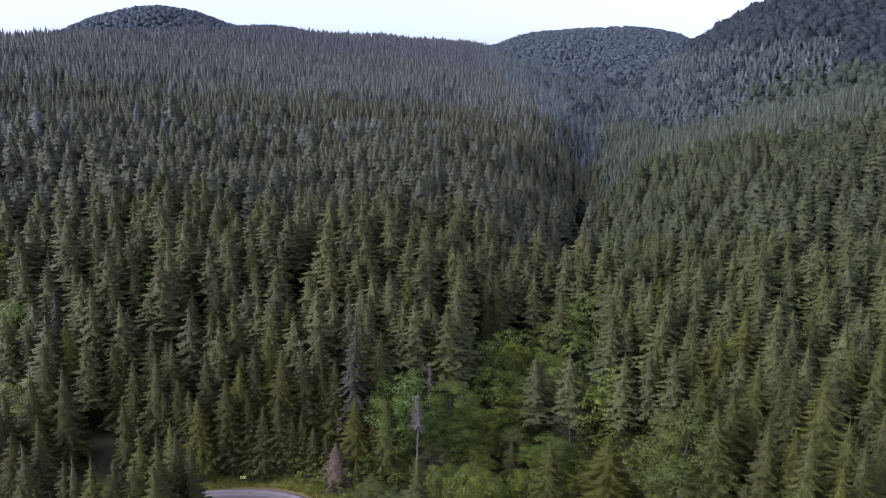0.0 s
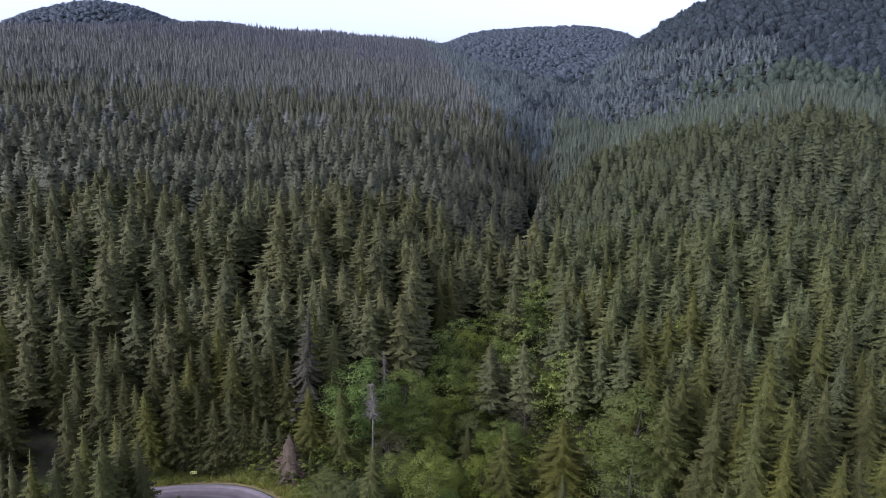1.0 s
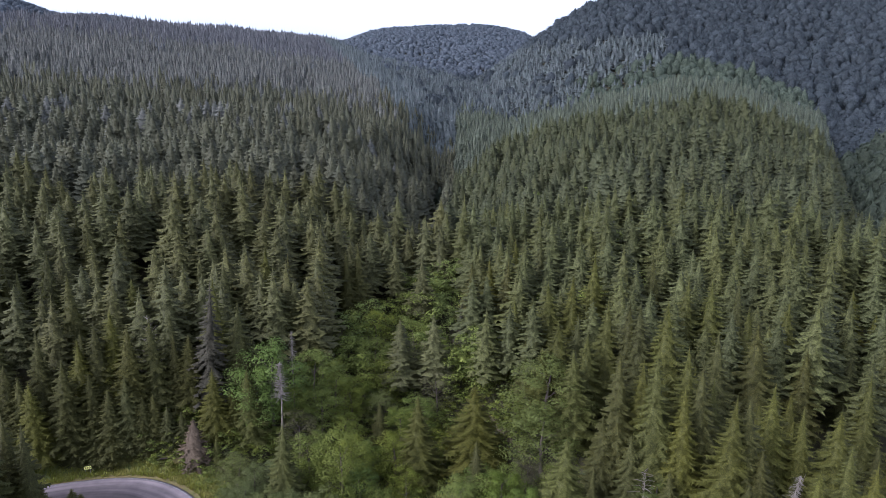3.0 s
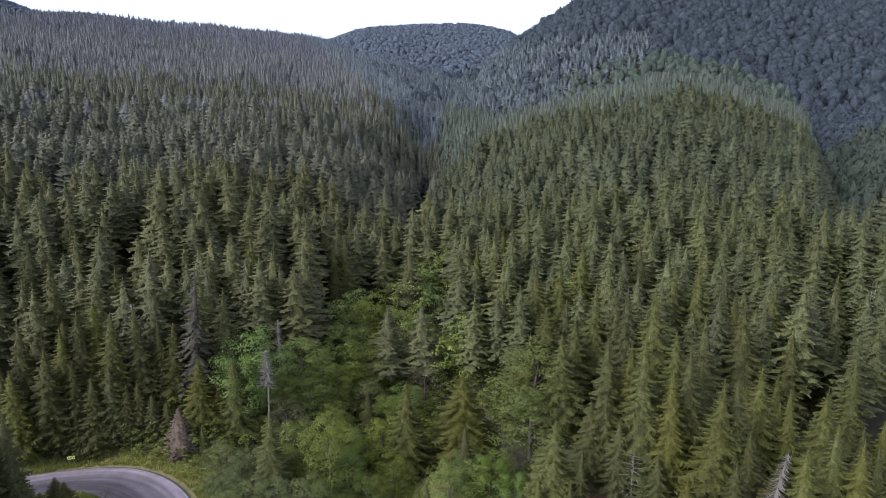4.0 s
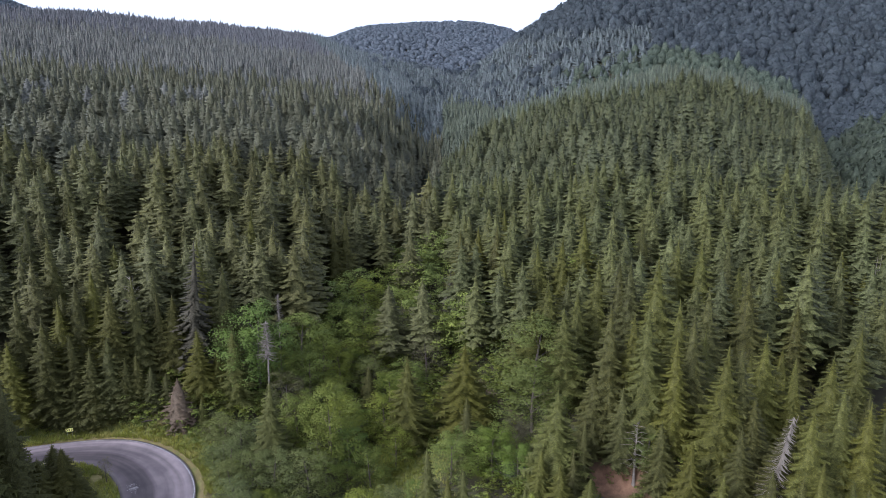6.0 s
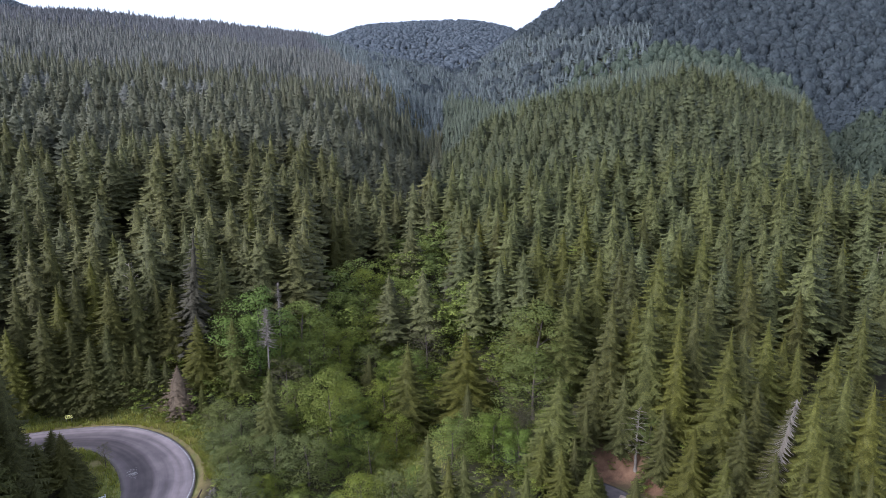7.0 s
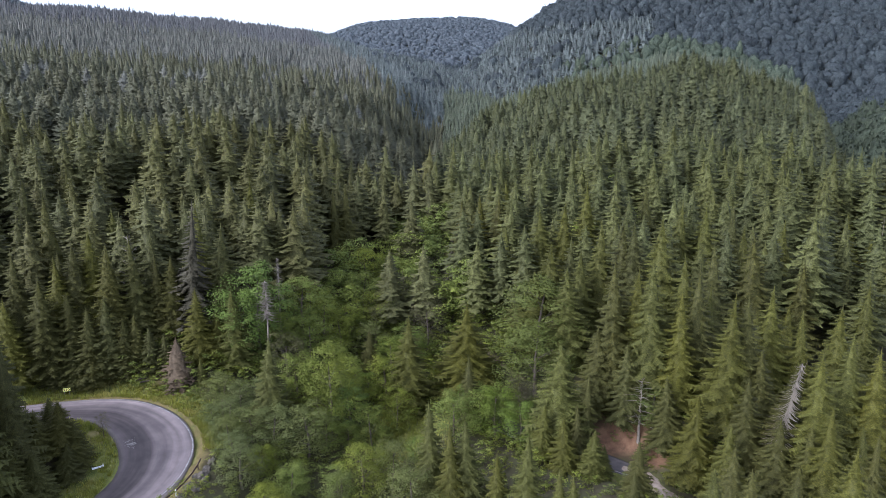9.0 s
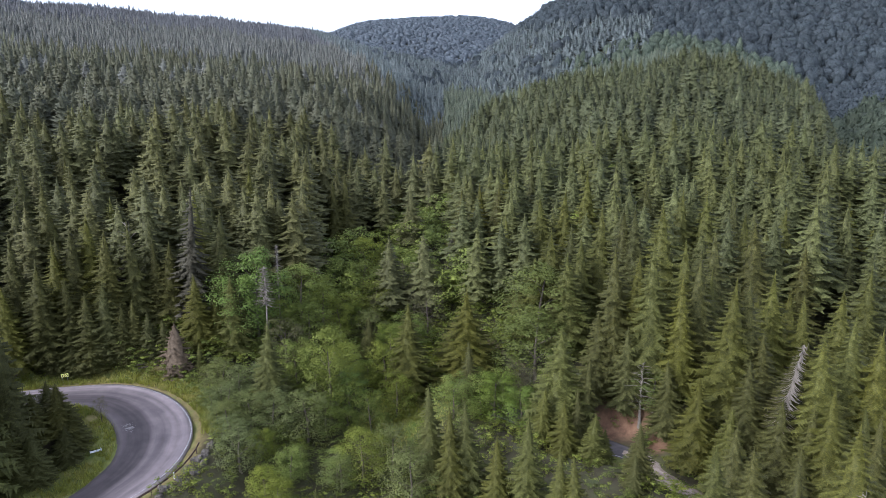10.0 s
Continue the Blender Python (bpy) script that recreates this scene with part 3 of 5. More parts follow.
def tree_kind(name, label, category, crown_tris, crown_mat, trunk_me, group):
    root = tagged(new(name), label, category, group)
    for part_name, me in (("trunk", trunk_me), ("crown", tri_mesh("crown", crown_tris, crown_mat))):
        ob = new(part_name, me)
        ob.parent = root
    return root


def broad_limbs(seed, n=9):
    r = np.random.default_rng(seed)
    return [(r.uniform(0.2, 0.75), i * 2.4 + r.uniform(-0.4, 0.4), r.uniform(0.14, 0.27), r.uniform(0.6, 1.3)) for i in range(n)]


NEAR = "spruces of the near wood"
GULLY = "broadleaf trees of the gully"
KINDS = {}
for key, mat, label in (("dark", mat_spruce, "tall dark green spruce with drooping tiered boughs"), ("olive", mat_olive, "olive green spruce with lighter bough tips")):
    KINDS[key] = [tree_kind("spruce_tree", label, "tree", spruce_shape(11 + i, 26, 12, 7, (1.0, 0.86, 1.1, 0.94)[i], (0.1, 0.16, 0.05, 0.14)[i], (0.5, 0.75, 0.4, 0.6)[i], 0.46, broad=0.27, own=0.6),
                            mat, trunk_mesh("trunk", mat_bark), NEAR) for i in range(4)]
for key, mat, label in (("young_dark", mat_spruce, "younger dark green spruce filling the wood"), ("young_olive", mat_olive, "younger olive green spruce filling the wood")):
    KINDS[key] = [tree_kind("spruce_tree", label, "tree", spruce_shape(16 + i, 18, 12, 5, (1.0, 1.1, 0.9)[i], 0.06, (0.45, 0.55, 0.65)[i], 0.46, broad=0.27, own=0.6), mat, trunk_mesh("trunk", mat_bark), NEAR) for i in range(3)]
KINDS["dry"] = [tree_kind("spruce_tree", "thinning grey-brown spruce with bare upper trunk", "tree", spruce_shape(25, 24, 10, 4, 0.8, 0.16, 0.8, 0.25), mat_dry, trunk_mesh("trunk", mat_deadwood, 0.016), NEAR)]
KINDS["brown"] = [tree_kind("spruce_tree", "small dead spruce with rusty brown needles", "tree", spruce_shape(26, 18, 10, 3, 1.1, 0.03, 0.4), mat_brown, trunk_mesh("trunk", mat_bark), NEAR)]
for key, name, mat, label, clumps, leaves, leaf, n in (
        ("beech", "beech_tree", mat_beech, "green beech with a dense uneven leafy crown", 40, 150, 0.0104, 3),
        ("grove", "beech_tree", mat_grove, "dense dark green beech at the foot of the spur", 38, 160, 0.0108, 2),
        ("bright", "beech_tree", mat_bright, "fresh bright green young beech", 38, 150, 0.0104, 2),
        ("yellow", "maple_tree", mat_yellow, "maple with yellowing leaves", 36, 130, 0.0098, 1),
        ("willow", "willow_bush", mat_willow, "grey-green bushy willow beside the road", 40, 140, 0.0105, 2),
        ("bare", "maple_tree", mat_thin, "thin brownish maple with bare forked branches", 34, 110, 0.0088, 1)):
    KINDS[key] = [tree_kind(name, label, "bush" if key == "willow" else "tree", leafy_shape(31 + i + clumps, clumps, leaves, leaf, 0.8, 0.1 if key == "willow" else 0.2), mat,
                            trunk_mesh("trunk", mat_bark, 0.018, 0.8, 0.05, 7, broad_limbs(i + clumps, 16 if key == "bare" else 9)), GULLY) for i in range(n)]

# ---- where the trees stand ----


def clear_of_roads(x, y):
    d1, _ = near_line(x, y, BEND)
    d2, _ = near_line(x, y, LOWER)
    return np.minimum(d1 - 3.2, d2 - 1.5)


def scatter(r, lo, hi, step, az_lo, az_hi):
    """Jittered places on a ring sector round the valley."""
    n = int(2 * hi / step) + 1
    a = (np.arange(n) - n / 2) * step
    p, q = np.meshgrid(np.concatenate([a, a[-1] + a[1:n // 3] - a[0]]) - hi / 3, a)
    p, q = p.ravel() + r.uniform(-0.55, 0.55, p.size) * step, q.ravel() + r.uniform(-0.55, 0.55, q.size) * step
    x, y = 0.86 * p - 0.51 * q, 0.51 * p + 0.86 * q
    d, az = np.hypot(x, y), np.degrees(np.arctan2(x, y))
    k = (d >= lo) & (d < hi) & (az > az_lo) & (az < az_hi)
    return x[k], y[k]


def beech_band(x, y):
    """The lighter beech wood where the spur runs into the mountain."""
    u, v = (y - 540) * 0.86 - (x - 322) * 0.5, (x - 322) * 0.86 + (y - 540) * 0.5
    return np.exp(-((u / 95) ** 2 + (v / 48) ** 2))


def leafy_share(x, y):
    """Share of broadleaf trees: the mountain and humps, a band high on the spur, the gully by the road."""
    z = hills(x, y)
    m = np.clip((mountain(x, y) - z + 14) / 12, 0, 1)
    m = np.where((x < 0.56 * y) & (z < 118) & (y < 1000), 0.08, m)
    m = np.maximum(m, np.clip((far_table(x, y) - z + 16) / 12, 0, 1))
    m = np.maximum(m, np.where(np.hypot(x + 498, y - 1390) < 260, 1.0, 0))
    s, c = spur_axis(x, y)
    m = np.maximum(m, np.where((s > 55) & (c > ravine(s) - 2), np.where(s > 120, 1.0, 0.6), 0))
    gully = (np.abs(x - 12.8 - 0.237 * (y - 100)) < np.interp(y, (120, 150, 175), (19, 15, 8))) & (y < 172)
    m = np.maximum(m, np.where(gully, 0.85, 0))
    m = np.maximum(np.clip(m + 0.03, 0, 1), 0.75 * np.minimum(1, 1.3 * beech_band(x, y)))
    return np.where(m > 0.9, np.where(gully, m, 1.0), m)


def gully_bed(x, y):
    """The narrow bed of the gully further up, where no tree stands."""
    return (np.abs(x - 12.8 - 0.237 * (y - 100)) < 3.5) & (y > 200) & (y < 340)


def patch(x, y):
    """Older and younger stands."""
    return 2.2 * np.sin(x / 19 + 1.7 * np.sin(y / 31)) * np.sin(y / 27 + 1.1 * np.sin(x / 23)) + 1.2 * np.sin(x / 9.7 - y / 12.1)


def join_trees(name, label, shapes, x, y, z, h, wide, mat, r):
    """Many far trees as one mesh."""
    vs, ns, ts = [], [], []
    kind = r.integers(0, len(shapes), len(x))
    turn = r.uniform(0, 2 * math.pi, len(x))
    tint = r.uniform(0, 1, len(x))
    for i, s in enumerate(shapes):
        k = kind == i
        p = s[:, :3].reshape(-1, 3)
        c, sn = np.cos(turn[k])[:, None], np.sin(turn[k])[:, None]
        w = (h[k] * wide[k])[:, None]
        q = np.stack([(p[:, 0] * c - p[:, 1] * sn) * w + x[k][:, None], (p[:, 0] * sn + p[:, 1] * c) * w + y[k][:, None], p[:, 2] * h[k][:, None] + z[k][:, None]], -1)
        vs.append(q.reshape(-1, 3))
        if s.shape[1] == 6:
            p = s[:, 3:].reshape(-1, 3)
            ns.append(np.stack([p[:, 0] * c - p[:, 1] * sn, p[:, 0] * sn + p[:, 1] * c, p[:, 2] + 0 * c], -1).reshape(-1, 3))
        ts.append(np.repeat(tint[k], q.shape[1]))
    v = np.concatenate(vs)
    me = mesh_np(name, v, np.arange(len(v)).reshape(-1, 3), mat, bool(ns), np.concatenate(ts), np.concatenate(ns) if ns else None)
    return tagged(new(name, me), label, "forest", kind="stuff")


def join_domes(name, label, shapes, x, y, z, wide, tall, mat, r):
    """Many far broadleaf crowns as one smooth mesh."""
    vs, fs, ts, n = [], [], [], 0
    kind = r.integers(0, len(shapes), len(x))
    turn = r.uniform(0, 2 * math.pi, len(x))
    for i, (v, f) in enumerate(shapes):
        k = np.nonzero(kind == i)[0]
        c, sn, w = np.cos(turn[k])[:, None], np.sin(turn[k])[:, None], wide[k][:, None]
        q = np.stack([(v[:, 0] * c - v[:, 1] * sn) * w + x[k][:, None], (v[:, 0] * sn + v[:, 1] * c) * w + y[k][:, None], v[:, 2] * tall[k][:, None] + z[k][:, None]], -1)
        vs.append(q.reshape(-1, 3))
        fs.append((f[None] + (n + np.arange(len(k)) * len(v))[:, None, None]).reshape(-1, 3))
        ts.append(np.repeat(r.uniform(0, 1, len(k)), len(v)))
        n += len(k) * len(v)
    me = mesh_np(name, np.concatenate(vs), np.concatenate(fs), mat, True, np.concatenate(ts))
    return tagged(new(name, me), label, "forest", kind="stuff")


def plant(kinds, x, y, h, wide, r, z=None):
    src = kinds[int(r.integers(len(kinds)))]
    zz = float(height(x, y)) if z is None else z
    lean = Matrix.Rotation(r.normal() * 0.02, 4, "X") @ Matrix.Rotation(r.normal() * 0.02, 4, "Y")
    return copy_thing(src, Matrix.Translation((x, y, zz - 0.15)) @ lean @ Matrix.Rotation(r.uniform(0, 6.28), 4, "Z") @ Matrix.Diagonal((h * wide, h * wide, h, 1)))


r = np.random.default_rng(5)
# single trees: x, y, height, breadth
DARK_A = [(-47.1, 138.2, 21.2, 1), (-40.3, 128.1, 23, 1), (-42.7, 150.7, 17.8, 1), (-15.1, 135.9, 21.2, 1), (-11.9, 122.5, 20, 1), (-3.3, 145.7, 19.8, 1), (0.9, 143.6, 16.2, 0.9), (10.3, 157.3, 18.1, 0.9), (13.3, 159.1, 19.9, 1), (22.3, 190.2, 19.7, 1.15), (30.2, 228.7, 19.7, 1), (38.6, 223.4, 18.2, 1.1), (37.7, 148.7, 19.4, 0.9), (44.1, 141.8, 20.0, 0.9), (55.7, 164, 14.8, 0.9), (54.9, 149.5, 18.8, 1), (58.1, 110.2, 22, 1), (59, 108.6, 22, 1), (74.4, 131.5, 18.8, 1), (83.8, 115.7, 20.3, 1), (76.5, 98.7, 22, 1), (111.8, 120.4, 16.7, 1), (62.2, 80.9, 21, 1), (95.7, 99.7, 15.1, 1.1)]
DARK_B = [(48.3, 94.5, 23, 0.9), (48.5, 94.1, 18, 0.9), (40.8, 87.3, 14, 0.9), (38.7, 84.7, 10, 0.9), (39.9, 70.3, 6, 1), (-48.7, 163.7, 14.0, 1), (-43.5, 174.4, 13.9, 1), (-28.9, 151.1, 15.8, 1), (-26.8, 162.8, 13.8, 1), (-36, 151.7, 15.2, 1), (-34.3, 118.1, 18, 1.1), (-29.2, 117.3, 18, 1.3), (-23.2, 121.8, 18, 1.2), (-20.5, 119.6, 15, 1.2), (-12.9, 115.9, 8, 1), (45.9, 94.3, 15, 1.1), (48.8, 90.4, 14, 1.1), (52.4, 84.3, 12, 1.2), (62.8, 78.5, 14, 1.2), (61.4, 71, 14, 1.2), (58.7, 68.7, 13, 1.3), (60.5, 65.6, 13, 1.3), (26.3, 98.7, 13, 1), (28.4, 99.8, 8, 1)]
DARK_C = [(58, 74, 13, 1.2), (12.7, 118.9, 10, 1.2), (46.1, 56.7, 13, 1.2), (56.8, 62.6, 12, 1.3), (59.8, 89.6, 22, 1), (67.5, 97.1, 22, 1), (83.4, 95.9, 18, 1), (50.1, 115.6, 19, 1), (-66.5, 134.3, 17.9, 1), (-54.4, 137.9, 17.6, 1), (-51.6, 136.9, 17.1, 1), (-55.5, 124.5, 17.1, 1), (-51.6, 122.2, 17, 1), (-70.2, 114.8, 19.3, 1), (-89.2, 138.2, 13.1, 1), (-77.5, 122.1, 17.1, 1), (-59.9, 118.8, 18, 1), (-58.6, 118.5, 14, 1.2), (-38.5, 113.7, 17, 1.2), (-61, 96.1, 16, 1.2), (-63.8, 93.4, 18, 1.1), (-43.4, 81.5, 23, 0.9), (-37.6, 89, 20, 0.8), (-51.8, 78.2, 20, 1), (-35.6, 88.9, 20, 0.72)]
OLIVE_A = [(-32.8, 141.1, 14.7, 1.3), (-16, 125.6, 23, 1), (-7.3, 142.7, 22.3, 1), (-6.2, 140.1, 13.7, 0.9), (4, 142.6, 18.4, 1.1), (35.6, 179, 12.3, 0.8), (41.7, 145.6, 19.7, 0.9), (51.4, 157.6, 17.7, 0.9), (42.3, 129.3, 18, 1.2), (48.7, 125.1, 22, 1.1), (52.2, 124.8, 22, 1), (59.7, 130.2, 22.4, 1), (54.1, 111.6, 22, 0.9), (62.2, 104.1, 24, 1), (72.9, 117.1, 22.1, 1), (78.2, 116.1, 21.8, 1), (80.6, 107.6, 20, 1), (89.3, 108.7, 20.7, 1.1), (99.8, 111.3, 15.4, 1), (112.9, 125.7, 17.2, 1), (111.1, 116.5, 16.0, 1), (112.9, 112.3, 12.3, 1), (59.8, 92.8, 22, 1), (63.2, 91.9, 18, 1)]
OLIVE_B = [(59.2, 80.6, 21, 1), (68.9, 84.6, 20, 1.1), (89.1, 88, 19, 0.9), (72.9, 82.2, 17, 1), (73.9, 77.1, 20, 1.15), (69.3, 69.6, 20, 1.1), (63.1, 67.9, 19, 1.1), (52.6, 77.5, 14, 1.1), (53.9, 72.2, 13, 1.2), (52.1, 94.4, 20, 1), (53, 91, 23, 0.9), (56, 87.4, 19, 1), (28.4, 108.8, 18, 1.6), (18.3, 108.6, 17, 1.2), (37.2, 88.8, 18, 1.35), (17.3, 85.4, 15, 0.9), (18.8, 80, 14, 0.9), (21.2, 80.9, 14, 1), (23.4, 74.5, 12, 1), (26.6, 73.1, 14, 1), (28.4, 66, 13, 1), (29.6, 64.6, 12, 1), (-4.4, 100.1, 16, 0.95), (42.8, 58.4, 13, 1.2)]
OLIVE_C = [(45.8, 105.2, 18, 1.25), (35.6, 82.4, 8, 1.2), (38.4, 79.2, 7, 1.2), (33.8, 86.2, 9, 1.15), (40.6, 80.0, 5.5, 1.2), (46.2, 114, 19, 1.3), (49.4, 109.4, 18, 1.2), (42.6, 113.5, 15, 1.4), (51.2, 49.5, 20, 1.2), (-32.4, 119.3, 19, 1.1), (-36.4, 117.1, 16, 1.2), (-15, 108.8, 5, 0.9), (61.1, 63.1, 16, 1.2), (70.6, 67, 19, 1), (46.3, 129.7, 17.2, 1.1), (-68.5, 119.7, 20.8, 1), (-72.8, 159, 13.4, 1), (-47.7, 138.2, 17.2, 1), (-42.5, 111.7, 15, 1.2), (-38.8, 85.7, 24, 0.9), (-40.7, 82, 24, 0.8), (-45.4, 79.1, 24, 0.8)]
DRY_A = [(-17.2, 119.5, 25, 0.95), (34.1, 144.1, 13.0, 0.9), (-84.9, 144.6, 14.7, 1), (-77.2, 132.5, 16.7, 1)]
BRIGHT_A = [(29.6, 95.4, 9, 1.1), (32.6, 92.2, 8, 1.1), (26.6, 99.0, 8, 1.1), (-6.3, 117.8, 17, 0.9), (-8.9, 115.8, 13, 1), (7.7, 102.7, 9, 0.9), (49.1, 84.5, 2.2, 1.3)]
BEECH_A = [(1.3, 124.1, 13, 1), (8.2, 124.9, 10, 1), (13.9, 137.2, 12.1, 1), (15.4, 131.2, 12, 1), (15.7, 147.4, 11.7, 1), (25.2, 159.6, 11.1, 1), (24, 145.3, 10.9, 1), (27.7, 97.5, 8, 1), (4.5, 102.5, 16, 0.75), (22.8, 95.9, 9, 1), (8, 87.2, 9, 1), (2.8, 103.6, 9, 1), (6.7, 108, 10, 1), (-0.4, 108.2, 9, 1), (14.6, 111.2, 10, 1)]
YELLOW_A = [(5.1, 123.6, 11, 1), (32, 99.2, 8, 1), (10.6, 99.4, 8, 0.9), (15.2, 103.4, 8, 1)]
GROVE_A = [(32.1, 173.9, 11.8, 0.9), (42.2, 110.2, 15, 1.25), (39.1, 103.4, 12, 1.2), (52.1, 87.5, 7, 1.2)]
BARE_A = [(24.2, 136, 12.1, 0.9), (25.3, 127.1, 11, 1), (35.3, 100.6, 8, 1.1), (-2, 110.3, 11, 1)]
WILLOW_A = [(-8.9, 101.9, 6, 1.2), (-5.2, 103.3, 7, 1.2), (0.8, 95.6, 9, 1.2), (-4, 95.7, 8, 1.2), (-11.4, 101.1, 4, 1.3), (12, 87.9, 9, 1), (13.5, 81, 9, 1.1), (-8.2, 87.1, 7, 1.2), (-7.2, 96.4, 6, 1.3), (-11.4, 104.6, 5, 1.4), (-10.2, 98.4, 5, 1.4), (-10.2, 94.6, 4.5, 1.4), (-12.4, 106.8, 4, 1.3), (-9.4, 91, 5, 1.3), (-12.8, 99.6, 3.4, 1.3), (-12.9, 103, 3.4, 1.3), (-13.8, 106.4, 3, 1.2), (-11.6, 95.6, 3.4, 1.3)]
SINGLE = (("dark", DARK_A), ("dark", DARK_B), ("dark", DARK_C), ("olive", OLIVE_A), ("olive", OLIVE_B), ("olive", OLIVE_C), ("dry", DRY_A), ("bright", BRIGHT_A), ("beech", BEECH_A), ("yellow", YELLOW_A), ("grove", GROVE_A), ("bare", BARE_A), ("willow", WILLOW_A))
stand_x, stand_y = [], []
for key, rows in SINGLE:
    for px, py, h, wide in rows:
        plant(KINDS[key], px, py, h * r.uniform(0.98, 1.03), wide * (1.25 if key in ("beech", "grove", "bright", "yellow", "willow") else 1.18), r)
        stand_x.append(px)
        stand_y.append(py)
stand_x, stand_y = np.array(stand_x), np.array(stand_y)
# the rest of the near wood, younger and lower, between them
x, y = scatter(r, 58, 130, 4.8, -40, 52)
gap = np.min(np.hypot(x[:, None] - stand_x, y[:, None] - stand_y), axis=1)
wood = ((x > 47) & (y > 44)) | (y > 119) | (x < -50)
wood = wood | ((x > -9) & (x < 40) & (y > 66))
open_ground = (np.hypot(x - 25, y - 117) < 5) | (np.hypot(x - 35.5, (y - 114.5) * 0.45) < 4.6) | (np.hypot(x - 16, y - 102) < 7) | (np.hypot(x - 45, y - 81) < 9) | (np.hypot(x - 41, y - 72) < 9) | (np.hypot(x - 44, y - 108) < 9) | (np.hypot(x - 104, y - 101) < 8)
ok = (clear_of_roads(x, y) > 1.0) & (gap > np.where(x > 44, 4.3, np.where((x > 6) & (y < 96), 6.0, 3.2))) & wood & ~open_ground
for px, py in zip(x[ok], y[ok]):
    if -14 < px < 42 and py < 135:
        key = ("beech", "beech", "willow", "bright", "yellow")[int(r.integers(5))] if py > 84 else ("willow", "beech", "olive")[int(r.integers(3))]
        plant(KINDS[key], px, py, r.uniform(3.5, 6.5) if py < 116 else r.uniform(6, 10), r.uniform(1.1, 1.5), r)
    else:
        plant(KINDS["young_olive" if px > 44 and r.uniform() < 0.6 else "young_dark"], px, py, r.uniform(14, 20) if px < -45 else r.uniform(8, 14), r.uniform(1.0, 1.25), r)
for px in (-55, -52, -49.5, -47, -44.5, -42, -39.5, -37, -34.5, -32, -29.5, -27, -15.5, -12.5, -10):
    plant(KINDS["dark"][2:3] if px < -20 else KINDS["olive"][2:3], px, 113.2 + r.uniform(-0.4, 1.6), r.uniform(9, 14), r.uniform(1.2, 1.5), r)
for px in (-50, -43, -36.5, -30, -25.5, -22):
    plant(KINDS["dark"], px, 118.5 + r.uniform(-1, 1), r.uniform(15, 19), r.uniform(1.0, 1.2), r)
plant(KINDS["dark"][2:3], 41.2, 72.0, 8.8, 1.25, r)
for px in (-47, -43.6, -40.4, -37.4, -34.6, -31.8, -29.2, -26.8):
    plant(KINDS["dark"][2:3], px, 112.6 + r.uniform(0.0, 0.6), r.uniform(5, 8), r.uniform(1.3, 1.6), r)
for px, py, h in ((-23.2, 113.6, 7.5), (-20.8, 113.4, 6.0), (-25.4, 114.4, 9.0)):
    plant(KINDS["dark"][2:3], px, py, h, 1.4, r)
plant(KINDS["brown"], -18.8, 109.6, 8.4, 1.7, r)
plant(KINDS["brown"], -25.5, 112.8, 3.2, 1.3, r)
plant(KINDS["bare"], -27.0, 96.9, 4.0, 0.8, r)
for px, py, h, wide in ((-31.2, 93.2, 6.8, 2.0), (-29.5, 92.6, 5.8, 2.0), (-32.6, 94.6, 6.0, 1.9), (-30.0, 90.6, 5.2, 2.0), (-33.6, 91.2, 7.0, 1.7), (-32.6, 87.4, 7.0, 1.8), (-37.4, 92.2, 11.0, 1.3), (-40.4, 95.0, 18.0, 1.1), (-38.0, 81.6, 26.0, 0.95), (-41.5, 86.0, 22.0, 1.0), (-35.2, 86.0, 9.0, 1.6)):
    plant(KINDS["olive" if h > 15 else "dark"][2:3], px, py, h, wide, r)
for kinds in KINDS.values():
    for k in kinds:
        for o in (*k.children_recursive, k):
            bpy.data.objects.remove(o)

# low scrub that covers the gully floor
x, y = scatter(r, 56, 150, 2.0, -15, 37)
d1, _ = near_line(x, y, BEND)
d2, _ = near_line(x, y, LOWER)
ok = (d1 > 1.6) & (d2 > 1.4) & ((y < 128) | (x > 16)) & (np.hypot(x - 21, (y - 97) * 0.7) > 6) & (np.hypot(x - 45, y - 81) > 3.4)
ok &= (d1 > 1.9) | (y > 94)
x, y = x[ok], y[ok]
shrub_shapes = [leafy_shape(131 + i, 8, 30, 0.031, 0.7, 0.05) for i in range(3)]
join_trees("undergrowth", "green scrub and brambles on the gully floor", shrub_shapes, x, y, height(x, y) - 0.1, r.uniform(1.0, 3.4, len(x)) + 1.2 * (y > 108), r.uniform(1.2, 2.0, len(x)), mat_beech_far, r)

